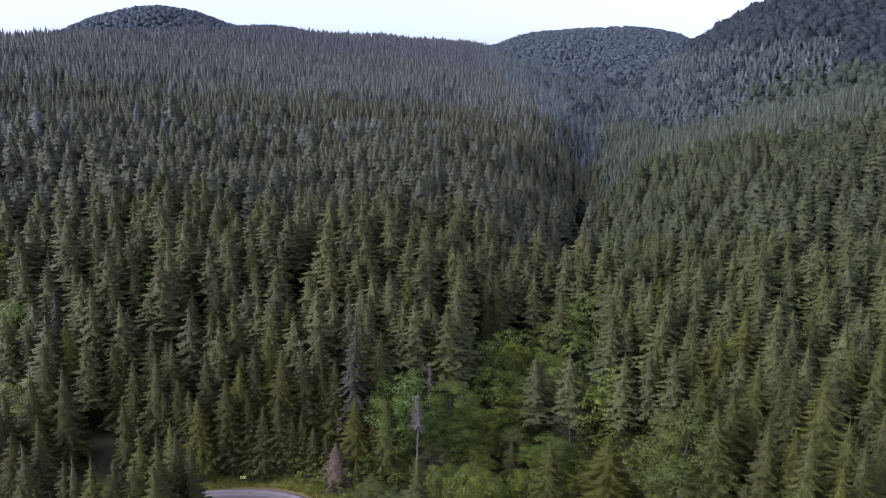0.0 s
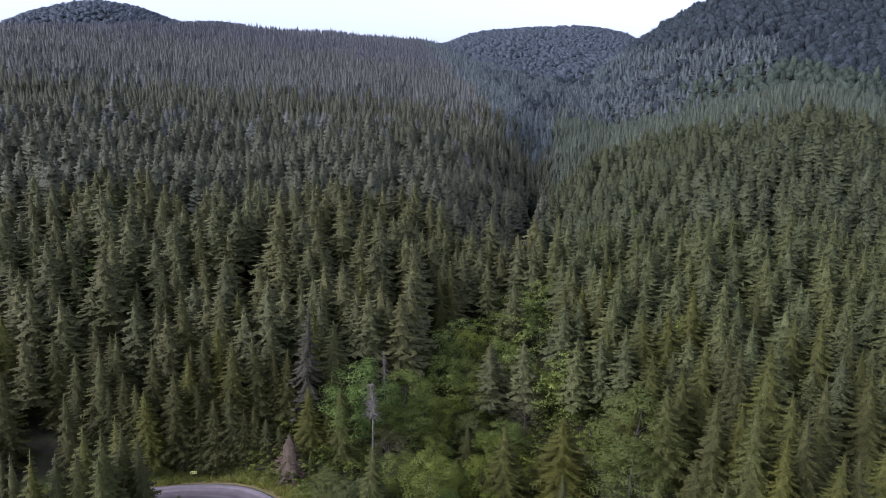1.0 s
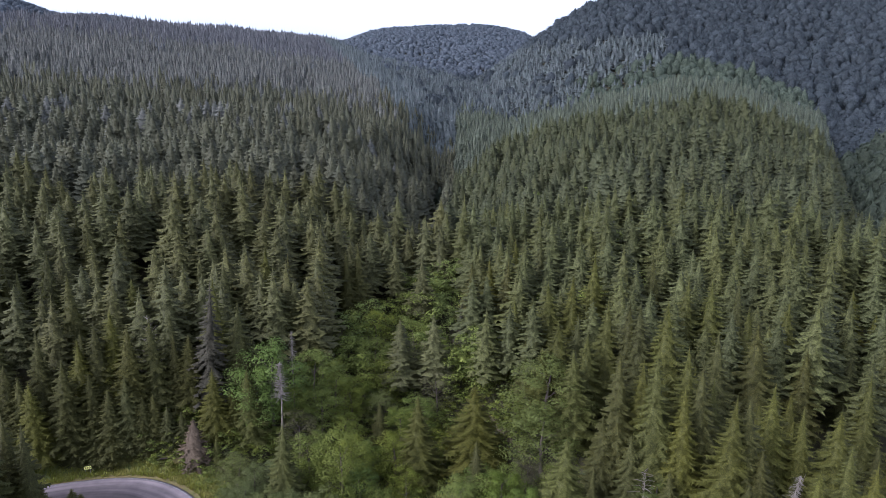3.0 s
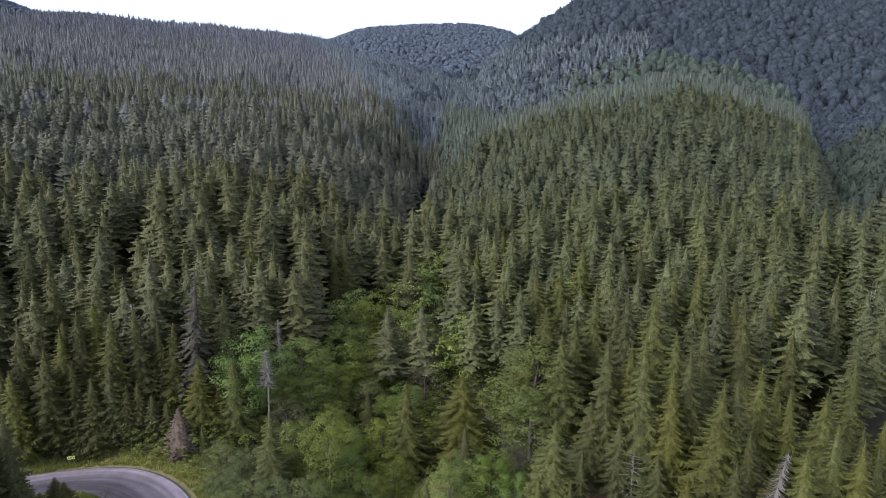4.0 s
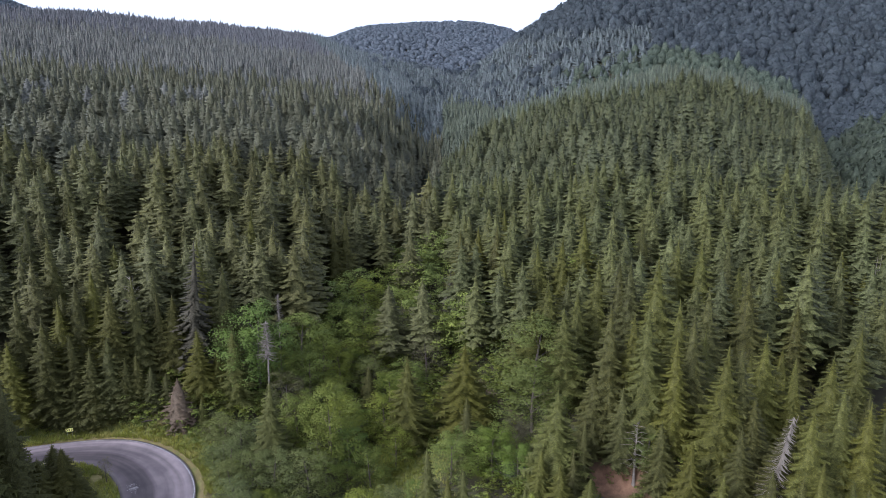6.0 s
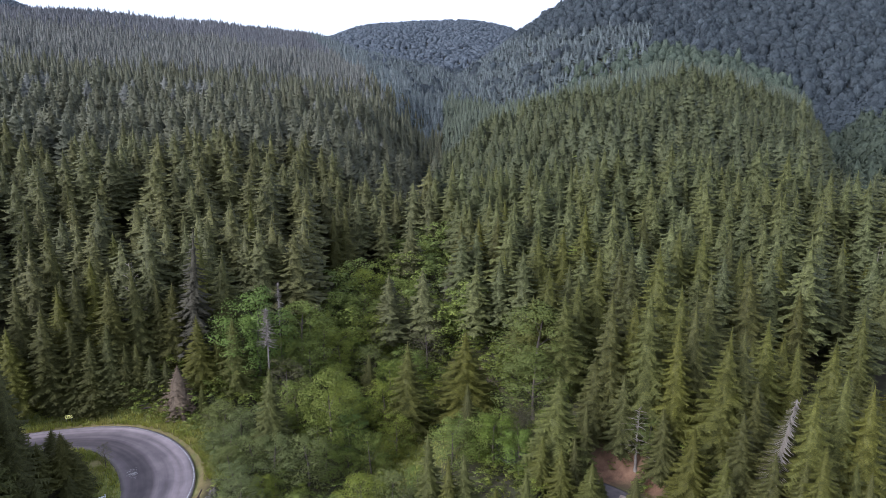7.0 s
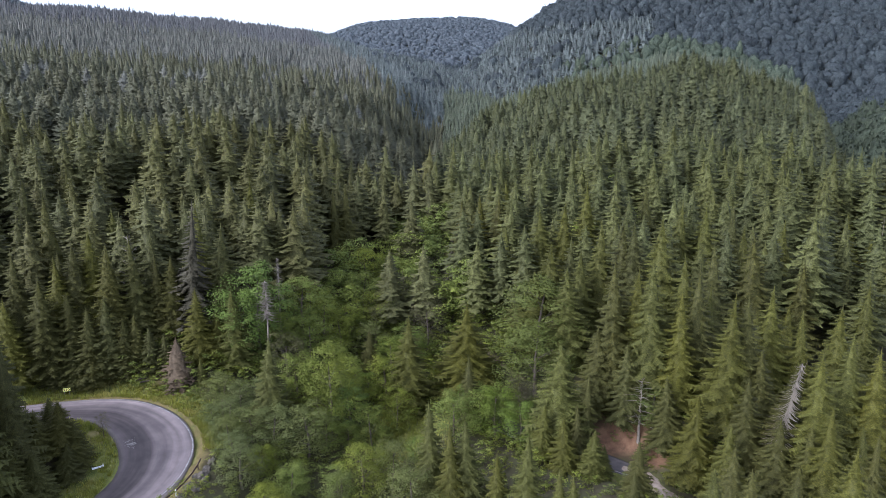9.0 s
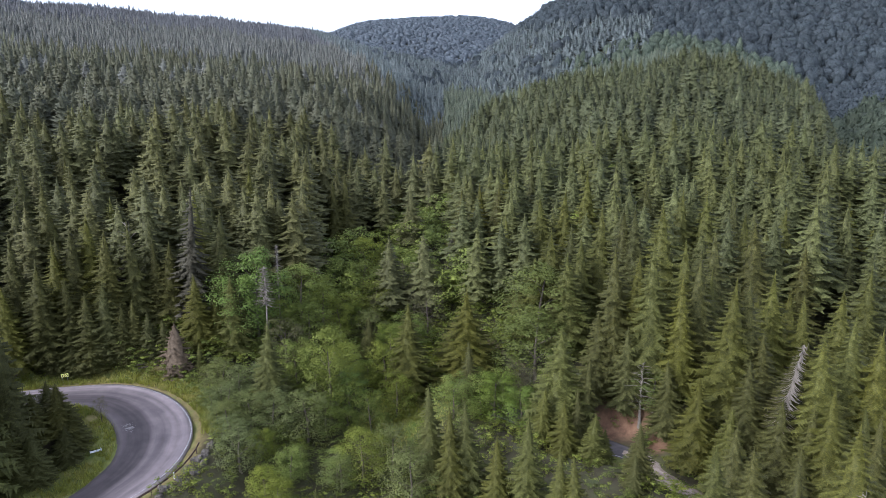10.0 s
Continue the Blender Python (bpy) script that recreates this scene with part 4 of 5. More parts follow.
mid_shapes = [spruce_shape(51 + i, 17, 10, 2, (1.3, 1.14, 1.42, 1.22, 1.34)[i], 0.36, (0.55, 0.7, 0.45, 0.6, 0.55)[i], 0.45, 6, 3, 0.31, 0.5) for i in range(5)]
back_shapes = [spruce_shape(61 + i, 17, 10, 0, (1.18, 1.06, 1.28, 1.12, 1.22)[i], 0.42, (0.5, 0.65, 0.45, 0.55, 0.5)[i], 0.58, 6, 3, 0.25, 0.18) for i in range(5)]
mx, my = [], []
for lo, hi, shp in ((130, 200, mid_shapes), (200, 330, back_shapes)):
    x, y = scatter(r, lo, hi, 5.2 if lo < 200 else 4.3, -34, 47)
    free = (np.min(np.hypot(x[:, None] - stand_x, y[:, None] - stand_y), axis=1) > 3.4) & ~gully_bed(x, y)
    x, y = x[free], y[free]
    k = r.uniform(size=len(x)) >= leafy_share(x, y)
    mx.append(x[~k])
    my.append(y[~k])
    x, y = x[k], y[k]
    n1 = len(x)
    spur_side = x - 20 - 0.237 * (y - 100) > 0
    hh, ww = r.normal(20.5, 1.9, n1).clip(12, 27) + patch(x, y), r.uniform(1.0, 1.35, n1)
    # trees further up the left slope take the haze-tinted needles
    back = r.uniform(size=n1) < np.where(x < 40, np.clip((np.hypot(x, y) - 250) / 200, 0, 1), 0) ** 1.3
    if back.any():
        join_trees("spruce_wood", "spruces higher on the slopes, colour tinted blue for haze", shp, x[back], y[back], height(x[back], y[back]) - 0.2, hh[back], ww[back], mat_spruce_far, r)
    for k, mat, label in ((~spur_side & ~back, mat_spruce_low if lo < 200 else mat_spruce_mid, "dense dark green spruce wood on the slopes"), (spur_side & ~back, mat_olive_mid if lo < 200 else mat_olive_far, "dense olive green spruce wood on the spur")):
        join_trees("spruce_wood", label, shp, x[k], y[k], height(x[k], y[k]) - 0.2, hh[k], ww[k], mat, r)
x, y = np.concatenate(mx), np.concatenate(my)
mid_leafy = [leafy_shape(71 + i, 24, 64, 0.0165) for i in range(3)]
beyond = x > 120
beech_x, beech_y = x[beyond], y[beyond]
x, y = x[~beyond], y[~beyond]
join_trees("beech_wood", "green beeches scattered among the spruces", mid_leafy, x, y, height(x, y) - 0.2, r.uniform(9, 14, len(x)), r.uniform(1.1, 1.4, len(x)), mat_wood_far, r)

far_shapes = [spruce_shape(81 + i, 6, 6, 0, (0.95, 0.85, 1.02, 0.9)[i], 0.5, (0.75, 0.9, 0.65, 0.8)[i], 0.55, 4, 2, 0.45) for i in range(4)]
vfar_shapes = [spruce_shape(91 + i, 4, 5, 0, (1.0, 0.9, 1.08, 0.95)[i], 0.5, 0.75, 0.6, 4, 1, 0.5) for i in range(4)]
foot_shapes = [spruce_shape(98 + i, 4, 6, 0, (1.15, 1.3, 1.22)[i], 0.2, 0.6, 0.5, 5, 1, 0.42) for i in range(3)]
ridge_shapes = [spruce_shape(121 + i, 2, 5, 0, (1.0, 1.1, 0.95)[i], 0.5, 0.75, 0.65, 4, 1, 0.5) for i in range(3)]
hill_shapes = [dome_mesh(95 + i, 5, 3) for i in range(5)]
hill_tufts = [leaf_tufts(201 + i, 26, 0.11) for i in range(4)]
for lo, hi, step, shp in ((330, 600, 4.3, far_shapes), (600, 1050, 4.8, vfar_shapes), (1050, 1600, 6.8, ridge_shapes)):
    x, y = scatter(r, lo, hi, step, -34, 47)
    s = leafy_share(x, y)
    k = (r.uniform(size=len(x)) >= s) & facing(x, y) & ~gully_bed(x, y)
    x, y = x[k], y[k]
    n1 = len(x)
    hh, ww = r.normal(19.5 if lo < 600 else 16.0, 1.9, n1).clip(9, 26) + patch(x, y), r.uniform(1.0, 1.4, n1)
    d = np.hypot(x, y) * r.uniform(0.9, 1.1, n1)
    young = (x > 100) & (np.hypot(x, y) > 560)
    hh, ww = np.where(young, 0.72 * hh, hh), np.where(young, 1.55 * ww, ww)
    crest = (x - 20 - 0.237 * (y - 100) > 0) & (y < 720)
    # needle colours step bluer and greyer with distance, as painted haze
    for k, mat, label in (((d < 430) & ~crest, mat_spruce_mid, "dark green spruce forest covering the hillside"), ((d < 350) & crest, mat_olive_far, "olive green spruce forest along the spur"), ((d >= 350) & (d < 640) & crest, mat_spur_top, "spruce forest on the upper spur, its colour paled for haze"),
                          ((x > 60) & ~crest & (d >= 430) | (x > 60) & (d >= 640), mat_spruce_foot, "dark spruce forest at the foot of the mountain, tinted blue for haze"),
                          ((d < 800) & (x <= 60) & (d >= np.where(crest, 640, 430)), mat_spruce_far, "spruce forest high on the hillside, colour tinted blue for haze"), ((d >= 800) & (x <= 60), mat_spruce_ridge, "far spruce forest along the ridge, colour greyed for haze")):
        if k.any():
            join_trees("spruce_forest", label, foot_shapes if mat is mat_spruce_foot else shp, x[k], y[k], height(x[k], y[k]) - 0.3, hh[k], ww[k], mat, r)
x, y = (np.concatenate(p) for p in zip(scatter(r, 330, 1100, 7.2, -34, 47), scatter(r, 1100, 1950, 8.0, -34, 47)))
k = (r.uniform(size=len(x)) < leafy_share(x, y)) & facing(x, y)
# the mountain's unseen top carries an open wood
k &= (hills(x, y) - 66 < 0.17 * np.hypot(x, y)) | (r.uniform(size=len(x)) < 0.3)
thin = r.uniform(size=len(beech_x)) < 0.5
x, y = np.concatenate([x[k], beech_x[thin]]), np.concatenate([y[k], beech_y[thin]])
n1 = len(x)
hh, ww = r.normal(11.5, 2.4, n1).clip(6, 18), r.uniform(0.55, 1.35, n1) ** 1.1
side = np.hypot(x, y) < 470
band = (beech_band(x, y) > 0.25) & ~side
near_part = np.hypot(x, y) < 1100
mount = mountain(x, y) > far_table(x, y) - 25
lumpy = [dome_mesh(141 + i, 7, 4) for i in range(6)]
tuft_shapes = [leaf_tufts(181 + i, 120, 0.062) for i in range(5)]
# each stand's leaf colour includes its own share of haze
for k, mat, label in ((~band & ~side & ~mount, mat_hill, "beech forest on the far humps, bluish haze in its colour"), (~band & ~side & mount, mat_mount, "dark green beech forest on the mountain, tinted blue for haze"), (band, mat_band, "lighter green beech wood high on the spur"), (side, mat_side, "green beech wood beyond the ravine")):
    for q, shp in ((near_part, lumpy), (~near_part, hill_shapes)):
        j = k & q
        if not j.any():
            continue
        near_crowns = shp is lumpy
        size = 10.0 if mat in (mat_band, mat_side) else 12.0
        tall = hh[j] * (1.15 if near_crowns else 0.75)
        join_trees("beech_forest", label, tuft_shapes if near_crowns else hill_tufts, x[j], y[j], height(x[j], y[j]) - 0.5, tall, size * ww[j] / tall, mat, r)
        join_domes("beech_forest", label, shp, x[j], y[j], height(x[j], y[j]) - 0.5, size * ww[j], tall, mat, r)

# ---- dead trees ----


def dead_tree(x, y, h, label, seed, twigs, reach, hang, lean=(0, 0), thick=0.012, low=0.3):
    """A bleached standing trunk with bare twigs from the given height up."""
    r = np.random.default_rng(seed)
    root = tagged(new("dead_tree"), label, "tree", "dead trees")
    part("trunk", trunk_mesh("trunk", mat_deadwood, thick, 0.99, 0.02), root)
    limbs = []
    for i in range(twigs):
        a = low + (0.97 - low) * (i + r.uniform(0, 1)) / twigs
        limbs.append((a, i * 2.4 + r.uniform(-0.5, 0.5), reach * (1.1 - a) ** 0.7 * r.uniform(0.5, 1.1), hang + r.uniform(-0.4, 0.4)))
    part("twig_work", twig_mesh("twig_work", mat_deadwood, limbs, thick * 0.4), root)
    zz = float(height(x, y))
    root.matrix_world = Matrix.Translation((x, y, zz - 0.1)) @ Matrix.Rotation(lean[0], 4, "X") @ Matrix.Rotation(lean[1], 4, "Y") @ Matrix.Diagonal((h, h, h, 1))
    return root


def part(name, me, parent, label=""):
    ob = new(name, me)
    ob.parent = parent
    return tagged(ob, label)


def twig_mesh(name, mat, limbs, q0):
    v, f = [], []
    for h, az, ln, rise in limbs:
        pts = [(math.cos(az) * ln * t, math.sin(az) * ln * t, h + rise * ln * (t - 0.45 * t * t)) for t in (0, 0.4, 0.75, 1.0)]
        b = len(v)
        for p, w in zip(pts, (1, 0.75, 0.5, 0.15)):
            for k in range(3):
                v.append((p[0] + q0 * w * math.cos(k * 2.1), p[1] + q0 * w * math.sin(k * 2.1), p[2] + q0 * w * 0.6 * math.cos(k * 2.1 + 1)))
        for i in range(3):
            for k in range(3):
                f.append((b + i * 3 + k, b + i * 3 + (k + 1) % 3, b + (i + 1) * 3 + (k + 1) % 3, b + (i + 1) * 3 + k))
    return mesh_np(name, np.array(v), np.array(f), mat)


dead_tree(-2.7, 125.6, 14.6, "slim bleached dead spruce among living spruces", 1, 190, 0.15, -0.6, (0, 0), 0.012, 0.45)
dead_tree(-4.6, 111.6, 18.0, "dead spruce top with bare grey twigs", 2, 240, 0.2, -0.1, (0, 0), 0.014, 0.62)
dead_tree(56.2, 69.0, 22.5, "leaning bleached dead spruce with hanging twigs", 3, 230, 0.15, -0.8, (0.0, 0.24), 0.009, 0.5)
dead_tree(50.0, 87.7, 10.4, "dead trunk with long curved bare branches beside the track", 4, 46, 0.5, 0.3, (0, 0), 0.024, 0.25)
dead_tree(49.6, 46.8, 14.5, "dead spruce tip with short broken twigs", 5, 60, 0.12, 0.2)
dead_tree(-26.3, 119.6, 18.5, "dead broadleaf tree with forked grey branches", 6, 40, 0.28, 1.0, (0.03, 0.02))
for k, (dx, dy) in enumerate(((0, 0), (1.6, 1.0))):
    dead_tree(110.4 + dx, 107.8 + dy, 19.0 - k, "bare pale trunk at the edge of the wood", 7 + k, 8, 0.06, 0.2, (0, 0.02 * k), 0.013)

# ---- road side ----
mat_line = plain("worn_road_paint", [(0.38, (0.19, 0.175, 0.165)), (0.66, (0.37, 0.35, 0.335))], 3.0, 0.7, 0)
mat_dirt = plain("pale_dirt", [(0.3, (0.17, 0.13, 0.1)), (0.7, (0.33, 0.27, 0.21))], 1.6, 0.95, 0.5, 0.04)
mat_gravel = plain("light_gravel", [(0.3, (0.17, 0.155, 0.14)), (0.7, (0.3, 0.28, 0.26))], 5.0, 0.9, 0.5, 0.02)
mat_rock = plain("grey_rock", [(0.25, (0.04, 0.034, 0.026)), (0.5, (0.095, 0.082, 0.065)), (0.75, (0.19, 0.168, 0.138))], 2.6, 0.9, 0.9, 0.12)
mat_yellow_sheet = plain("yellow_sign_sheet", [(0.3, (0.88, 0.84, 0.2)), (0.7, (0.92, 0.89, 0.3))], 2.0, 0.45, 0)
mat_black = plain("black_sign_print", [(0.3, (0.015, 0.015, 0.015)), (0.7, (0.03, 0.03, 0.03))], 2.0, 0.5, 0)
mat_steel = plain("galvanised_steel", [(0.3, (0.28, 0.28, 0.28)), (0.7, (0.42, 0.42, 0.42))], 4.0, 0.45, 0, metal=0.8)
mat_rust = plain("dark_rusty_rail", [(0.3, (0.05, 0.035, 0.03)), (0.7, (0.14, 0.09, 0.07))], 5.0, 0.75, 0.3)
mat_white = plain("white_enamel", [(0.3, (0.7, 0.7, 0.7)), (0.7, (0.85, 0.85, 0.84))], 4.0, 0.4, 0)
mat_wet = plain("dark_water", [(0.3, (0.015, 0.018, 0.018)), (0.7, (0.03, 0.033, 0.03))], 3.0, 0.1, 0)
mat_grass = foliage("verge_grass_blades", (0.15, 0.175, 0.03), (0.265, 0.27, 0.055), (0.43, 0.385, 0.13), joined=True, through=0.3, scale=0.25)


def frames_of(line):
    d = np.gradient(line[:, :2], axis=0)
    d /= np.linalg.norm(d, axis=1)[:, None]
    return d, np.stack([d[:, 1], -d[:, 0]], -1)


def ribbon(name, line, lo, hi, mat, label, lift=0.03, gaps=None):
    """A thin painted band between two fractions of the road's half width."""
    d, n = frames_of(line)
    v, f = [], []
    for i, (x, y, z, hw) in enumerate(line):
        for u in (lo, hi):
            v.append((x + n[i, 0] * u * hw, y + n[i, 1] * u * hw, z + 0.05 * (1 - u * u) + lift))
    for i in range(len(line) - 1):
        if gaps is None or (i * 7919) % 100 > gaps:
            f.append((2 * i, 2 * i + 1, 2 * i + 3, 2 * i + 2))
    return tagged(new(name, mesh_np(name, np.array(v), np.array(f), mat)), label, "road line", kind="structure")


def ground_strip(name, line, mat, label, lift=0.12, cross=5):
    """A track that lies on the ground."""
    d, n = frames_of(line)
    u = np.linspace(-1, 1, cross)
    px = line[:, 0:1] + n[:, 0:1] * u * line[:, 3:4]
    py = line[:, 1:2] + n[:, 1:2] * u * line[:, 3:4]
    wob = 0.25 * np.sin(np.arange(len(line)) * 1.7)[:, None] * np.abs(u)
    px, py = px + wob * n[:, 0:1], py + wob * n[:, 1:2]
    pz = height(px, py) + lift * (1.3 - np.abs(u) * 1.6)
    k = np.arange(px.size).reshape(px.shape)
    f = np.stack([k[:-1, :-1], k[:-1, 1:], k[1:, 1:], k[1:, :-1]], -1).reshape(-1, 4)
    return tagged(new(name, mesh_np(name, np.stack([px, py, pz], -1).reshape(-1, 3), f, mat, True)), label, "track", kind="structure")


bend_fine = BEND[(BEND[:, 0] > -60) & (BEND[:, 1] > 60)]
ribbon("road_line", bend_fine, -0.825, -0.79, mat_line, "worn white edge line round the outside of the bend", 0.05)
ribbon("road_line", LOWER, 0.8, 0.87, mat_line, "white edge line of the narrow lower road", -0.04, 5)
ground_strip("dirt_track", TRACK, mat_dirt, "pale sandy track leaving the lower road", 0.26)
TRAIL = spline([(34.6, 125, 0, 0.4), (35.0, 121, 0, 0.5), (35.6, 116.5, 0, 0.8), (36.4, 111.5, 0, 0.7), (38.2, 106, 0, 0.4)])
mat_earth = plain("brown_earth", [(0.3, (0.07, 0.052, 0.034)), (0.7, (0.145, 0.108, 0.074))], 1.6, 0.95, 0.5, 0.04)
ground_strip("dirt_track", TRAIL, mat_earth, "bare earth trail up the side of the gully", 0.3)


def box_bm(bm, size, at, rot=None, bevel=0.0):
    m = Matrix.Translation(at) @ (rot or Matrix.Identity(4)) @ Matrix.Diagonal((*size, 1))
    g = bmesh.ops.create_cube(bm, size=1.0, matrix=m)
    if bevel:
        bmesh.ops.bevel(bm, geom=[e for e in bm.edges if all(v in g["verts"] for v in e.verts)], offset=bevel, segments=1, affect="EDGES")


def bm_mesh(name, bm, mat):
    me = bpy.data.meshes.new(name)
    bm.to_mesh(me)
    bm.free()
    me.materials.append(mat)
    return me


def chevron_sign(x, y, turn):
    root = tagged(new("chevron_sign"), "yellow road sign with three black chevrons on two posts", "road sign")
    root.matrix_world = Matrix.Translation((x, y, float(height(x, y)) - 0.05)) @ Matrix.Rotation(turn, 4, "Z") @ Matrix.Diagonal((0.82, 0.9, 0.92, 1))
    for px in (-0.42, 0.42):
        bm = bmesh.new()
        bmesh.ops.create_cone(bm, cap_ends=True, segments=10, radius1=0.035, radius2=0.035, depth=1.7, matrix=Matrix.Translation((px, 0.05, 0.85)))
        part("post", bm_mesh("post", bm, mat_steel), root)
    bm = bmesh.new()
    box_bm(bm, (1.26, 0.035, 0.6), (0, 0, 1.4), None, 0.012)
    board = part("board", bm_mesh("board", bm, mat_yellow_sheet), root, "yellow sheet metal board")
    for px in (-0.4, 0.0, 0.4):
        bm = bmesh.new()
        for sgn in (-1, 1):
            box_bm(bm, (0.32, 0.006, 0.11), (px, -0.024, 1.4 + sgn * 0.1), Matrix.Rotation(sgn * 0.75, 4, "Y"))
        part("chevron", bm_mesh("chevron", bm, mat_black), board, "black chevron")
    return root


chevron_sign(-35.3, 110.6, 0.12)


def guard_rail():
    """Low dark rail on posts along the drop outside the bend."""
    seg = BEND[(BEND[:, 1] < 92.0) & (BEND[:, 1] > 70) & (BEND[:, 0] > -42) & (BEND[:, 2] < -2.4)]
    d, n = frames_of(seg)
    p = np.stack([seg[:, 0] - n[:, 0] * (seg[:, 3] + 0.75), seg[:, 1] - n[:, 1] * (seg[:, 3] + 0.75), seg[:, 2] + 0.05], -1)
    root = tagged(new("guard_rail"), "low dark rusty guard rail on short posts above the drop", "guard rail")
    root.location = p[0]
    v, f = [], []
    prof = ((-0.03, 0.42), (0.04, 0.5), (-0.02, 0.56), (0.04, 0.63), (-0.03, 0.7), (-0.06, 0.7), (-0.06, 0.42))
    for i in range(len(p)):
        for a, b in prof:
            v.append((p[i, 0] + n[i, 0] * a - p[0, 0], p[i, 1] + n[i, 1] * a - p[0, 1], p[i, 2] + b - p[0, 2]))
    m = len(prof)
    for i in range(len(p) - 1):
        for k in range(m):
            f.append((i * m + k, i * m + (k + 1) % m, (i + 1) * m + (k + 1) % m, (i + 1) * m + k))
    part("rail", mesh_np("rail", np.array(v), np.array(f), mat_rust), root)
    for i in range(1, len(p), 3):
        bm = bmesh.new()
        box_bm(bm, (0.12, 0.12, 1.1), (p[i, 0] - n[i, 0] * 0.13 - p[0, 0], p[i, 1] - n[i, 1] * 0.13 - p[0, 1], p[i, 2] + 0.2 - p[0, 2]), Matrix.Rotation(math.atan2(d[i, 1], d[i, 0]), 4, "Z"), 0.015)
        part("post", bm_mesh("post", bm, mat_white if i == 4 else mat_rust), root)


guard_rail()


def boulder(x, y, size, seed, label="rough grey boulder on the bank below the road"):
    r = np.random.default_rng(seed)
    bm = bmesh.new()
    bmesh.ops.create_icosphere(bm, subdivisions=3, radius=0.5)
    o = Vector((seed * 3.1, seed * 1.7, 0))
    for v in bm.verts:
        v.co *= 1 + 0.5 * noise.noise(v.co * 2.2 + o) + 0.25 * abs(noise.noise(v.co * 5 + o))
    ob = tagged(new("boulder", bm_mesh("boulder", bm, mat_rock)), label, "rock", "boulders of the road bank")
    ob.matrix_world = Matrix.Translation((x, y, float(height(x, y)) + size * 0.05)) @ Euler(tuple(r.uniform(0, 3, 3))).to_matrix().to_4x4() @ Matrix.Diagonal((size, size * r.uniform(0.7, 1.0), size * r.uniform(0.6, 0.9), 1))
    return ob


rb = np.random.default_rng(21)
_, bend_n = frames_of(BEND)
bank = [i for i in range(len(BEND)) if 82.5 < BEND[i, 1] < 91.8 and BEND[i, 0] > -28 and BEND[i, 2] < -2.6]
for k in range(34):
    i = bank[int(rb.integers(len(bank)))]
    off = BEND[i, 3] + 1.3 + abs(rb.normal()) * 0.8
    boulder(BEND[i, 0] - bend_n[i, 0] * off, BEND[i, 1] - bend_n[i, 1] * off, rb.uniform(0.6, 1.7), k)


def fallen_log(x, y, length, rad, turn, label):
    v, f, sides = [], [], 9
    for i, t in enumerate(np.linspace(-0.5, 0.5, 6)):
        for k in range(sides):
            a = 2 * math.pi * k / sides
            q = rad * (1 - 0.35 * (t + 0.5)) * (1 + 0.07 * math.sin(3 * a + i))
            v.append((t * length, q * math.cos(a), q * math.sin(a) + 0.04 * math.sin(i * 1.3)))
    for i in range(5):
        for k in range(sides):
            f.append((i * sides + k, i * sides + (k + 1) % sides, (i + 1) * sides + (k + 1) % sides, (i + 1) * sides + k))
    bm = bmesh.new()
    vs = [bm.verts.new(p) for p in v]
    for q in f:
        bm.faces.new([vs[k] for k in q])
    bm.faces.new(vs[:sides][::-1])
    bm.faces.new(vs[-sides:])
    ob = tagged(new("fallen_log", bm_mesh("fallen_log", bm, mat_bark)), label, "log", "logs beside the road")
    ob.matrix_world = Matrix.Translation((x, y, float(height(x, y)) + rad * 0.7)) @ Matrix.Rotation(turn, 4, "Z")


for x_, y_, l_, q_, a_ in ((-22.8, 111.6, 4.2, 0.16, 0.15), (-20.6, 111.2, 3.4, 0.13, -0.25), (-24.2, 112.3, 2.8, 0.2, 0.5), (-21.6, 112.4, 3.0, 0.12, 1.1)):
    fallen_log(x_, y_, l_, q_, a_, "bark-covered fallen log on the grassy verge")


def trough(x, y, turn):
    root = tagged(new("water_trough"), "small white-rimmed water trough in the grass inside the bend", "trough")
    root.matrix_world = Matrix.Translation((x, y, float(height(x, y)) - 0.05)) @ Matrix.Rotation(turn, 4, "Z") @ Matrix.Diagonal((0.95, 1.05, 0.4, 1))
    for nm, size, at in (("side", (1.5, 0.12, 0.6), (0, -0.42, 0.3)), ("side", (1.5, 0.12, 0.6), (0, 0.42, 0.3)), ("end", (0.12, 0.72, 0.6), (-0.69, 0, 0.3)), ("end", (0.12, 0.72, 0.6), (0.69, 0, 0.3))):
        bm = bmesh.new()
        box_bm(bm, size, at, None, 0.02)
        part(nm, bm_mesh(nm, bm, mat_white), root)
    bm = bmesh.new()
    box_bm(bm, (1.26, 0.72, 0.36), (0, 0, 0.2))
    part("water", bm_mesh("water", bm, mat_wet), root, "still dark water")


trough(-27.0, 92.4, 0.35)

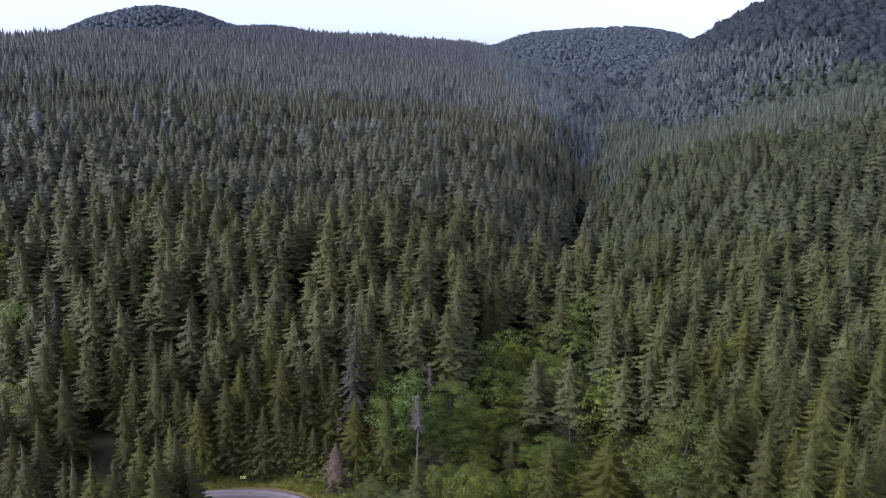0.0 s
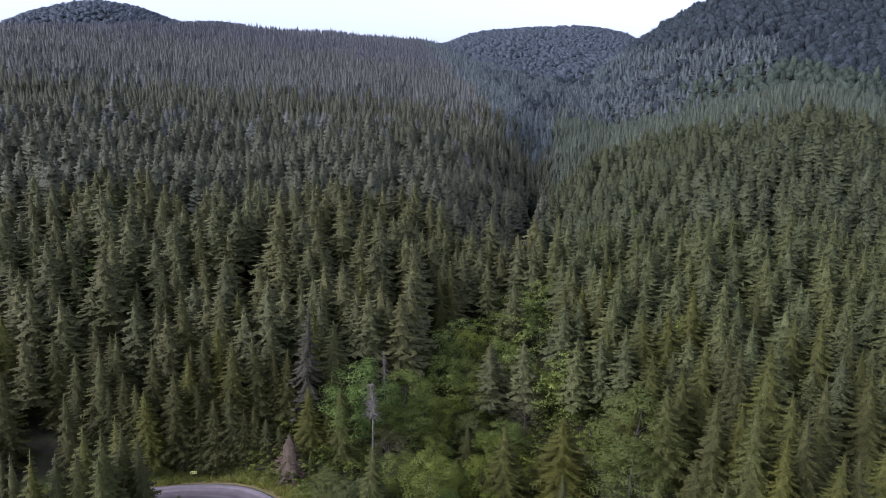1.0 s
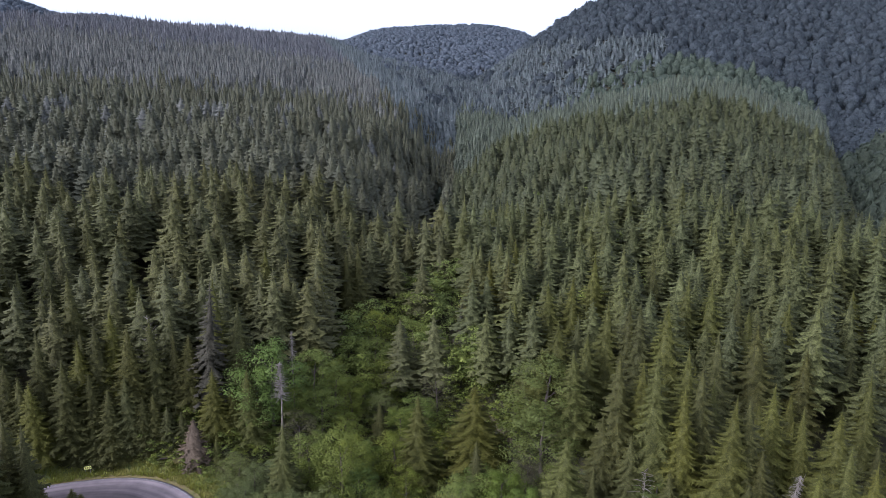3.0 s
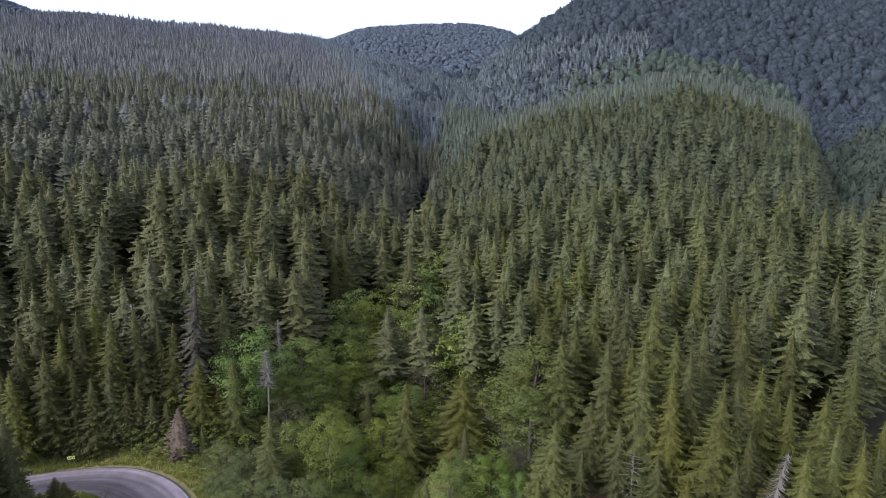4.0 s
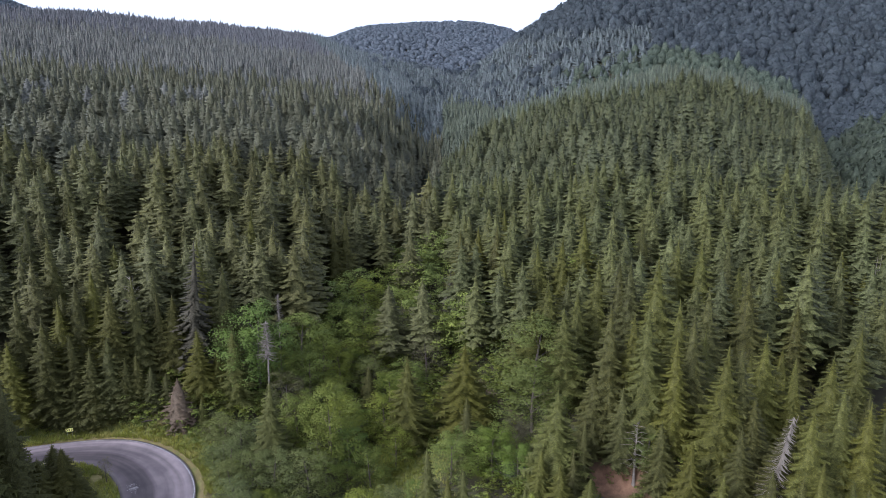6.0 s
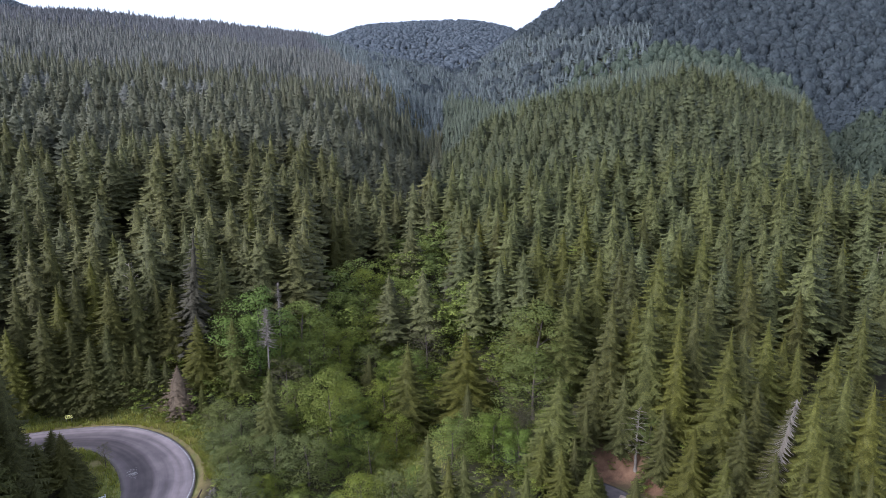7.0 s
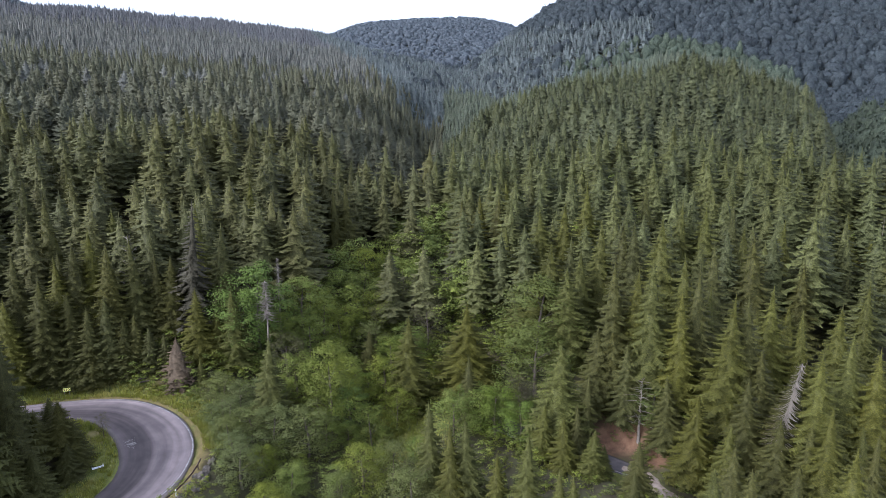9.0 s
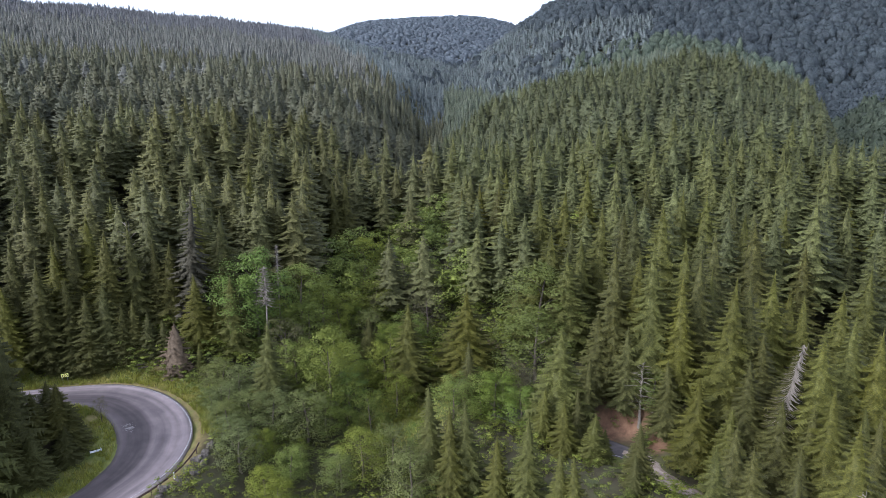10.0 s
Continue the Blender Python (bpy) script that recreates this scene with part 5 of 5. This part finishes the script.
# loose light gravel swept to the inside of the bend
rs9 = np.random.default_rng(19)
n_ = 260
gp, gq = rs9.normal(size=n_) * 0.3, rs9.normal(size=n_) * 0.32
gxs, gys = -23.3 + gp - 0.5 * gq, 95.6 + 0.3 * gp + gq
top = np.array([v.co for v in road.data.vertices[:len(BEND) * 13]])
gap = 1 / (0.05 + (gxs[:, None] - top[:, 0]) ** 2 + (gys[:, None] - top[:, 1]) ** 2) ** 3
road_z = (gap * top[:, 2]).sum(1) / gap.sum(1)
pebble = np.array([((0.5, 0, 0), (-0.3, 0.45, 0), (0, 0, 0.5)), ((-0.3, 0.45, 0), (-0.3, -0.45, 0), (0, 0, 0.5)), ((-0.3, -0.45, 0), (0.5, 0, 0), (0, 0, 0.5))])
join_trees("gravel", "light gravel swept onto the asphalt inside the bend", [pebble], gxs, gys, road_z + 0.01, rs9.uniform(0.03, 0.06, n_), rs9.uniform(2.5, 5.0, n_), mat_gravel, rs9)["category"] = "gravel"

# ---- verge grass ----
rg = np.random.default_rng(9)
gxs, gys = rg.uniform(-60, 2, 60000), rg.uniform(74, 118, 60000)
dg, _ = near_line(gxs, gys, BEND)
keep = (dg > 0.35) & (dg < 5.0 * rg.uniform(0.3, 1.0, len(dg))) & (np.hypot(gxs + 28.5, gys - 97.5) > 0.8) & ~((gxs > -24 + 0.9 * (gys - 82)) & (gys < 93))
gxs, gys = gxs[keep], gys[keep]
more = rg.normal(size=(2600, 2)) * np.array([2.6, 3.4])
gxs, gys = np.concatenate([gxs, 25 + more[:1100, 0], 16 + more[1100:, 0] * 1.4]), np.concatenate([gys, 117 + more[:1100, 1], 103 + more[1100:, 1] * 1.4])
n_ = len(gxs)
tuft = []
for k in range(5):
    a = k * 1.26
    o = np.array([0.12 * math.cos(a), 0.12 * math.sin(a), 0])
    w_ = np.array([-0.05 * math.sin(a), 0.05 * math.cos(a), 0])
    tuft.append((o + w_, o - w_, o * 3.2 + np.array([0, 0, 0.75 + 0.2 * math.sin(k * 2.3)])))
join_trees("verge_grass", "tall yellowish green grass along the road", [np.array(tuft)], gxs, gys, height(gxs, gys) - 0.03, rg.uniform(0.35, 0.9, n_), rg.uniform(0.8, 1.6, n_), mat_grass, rg)["category"] = "grass"
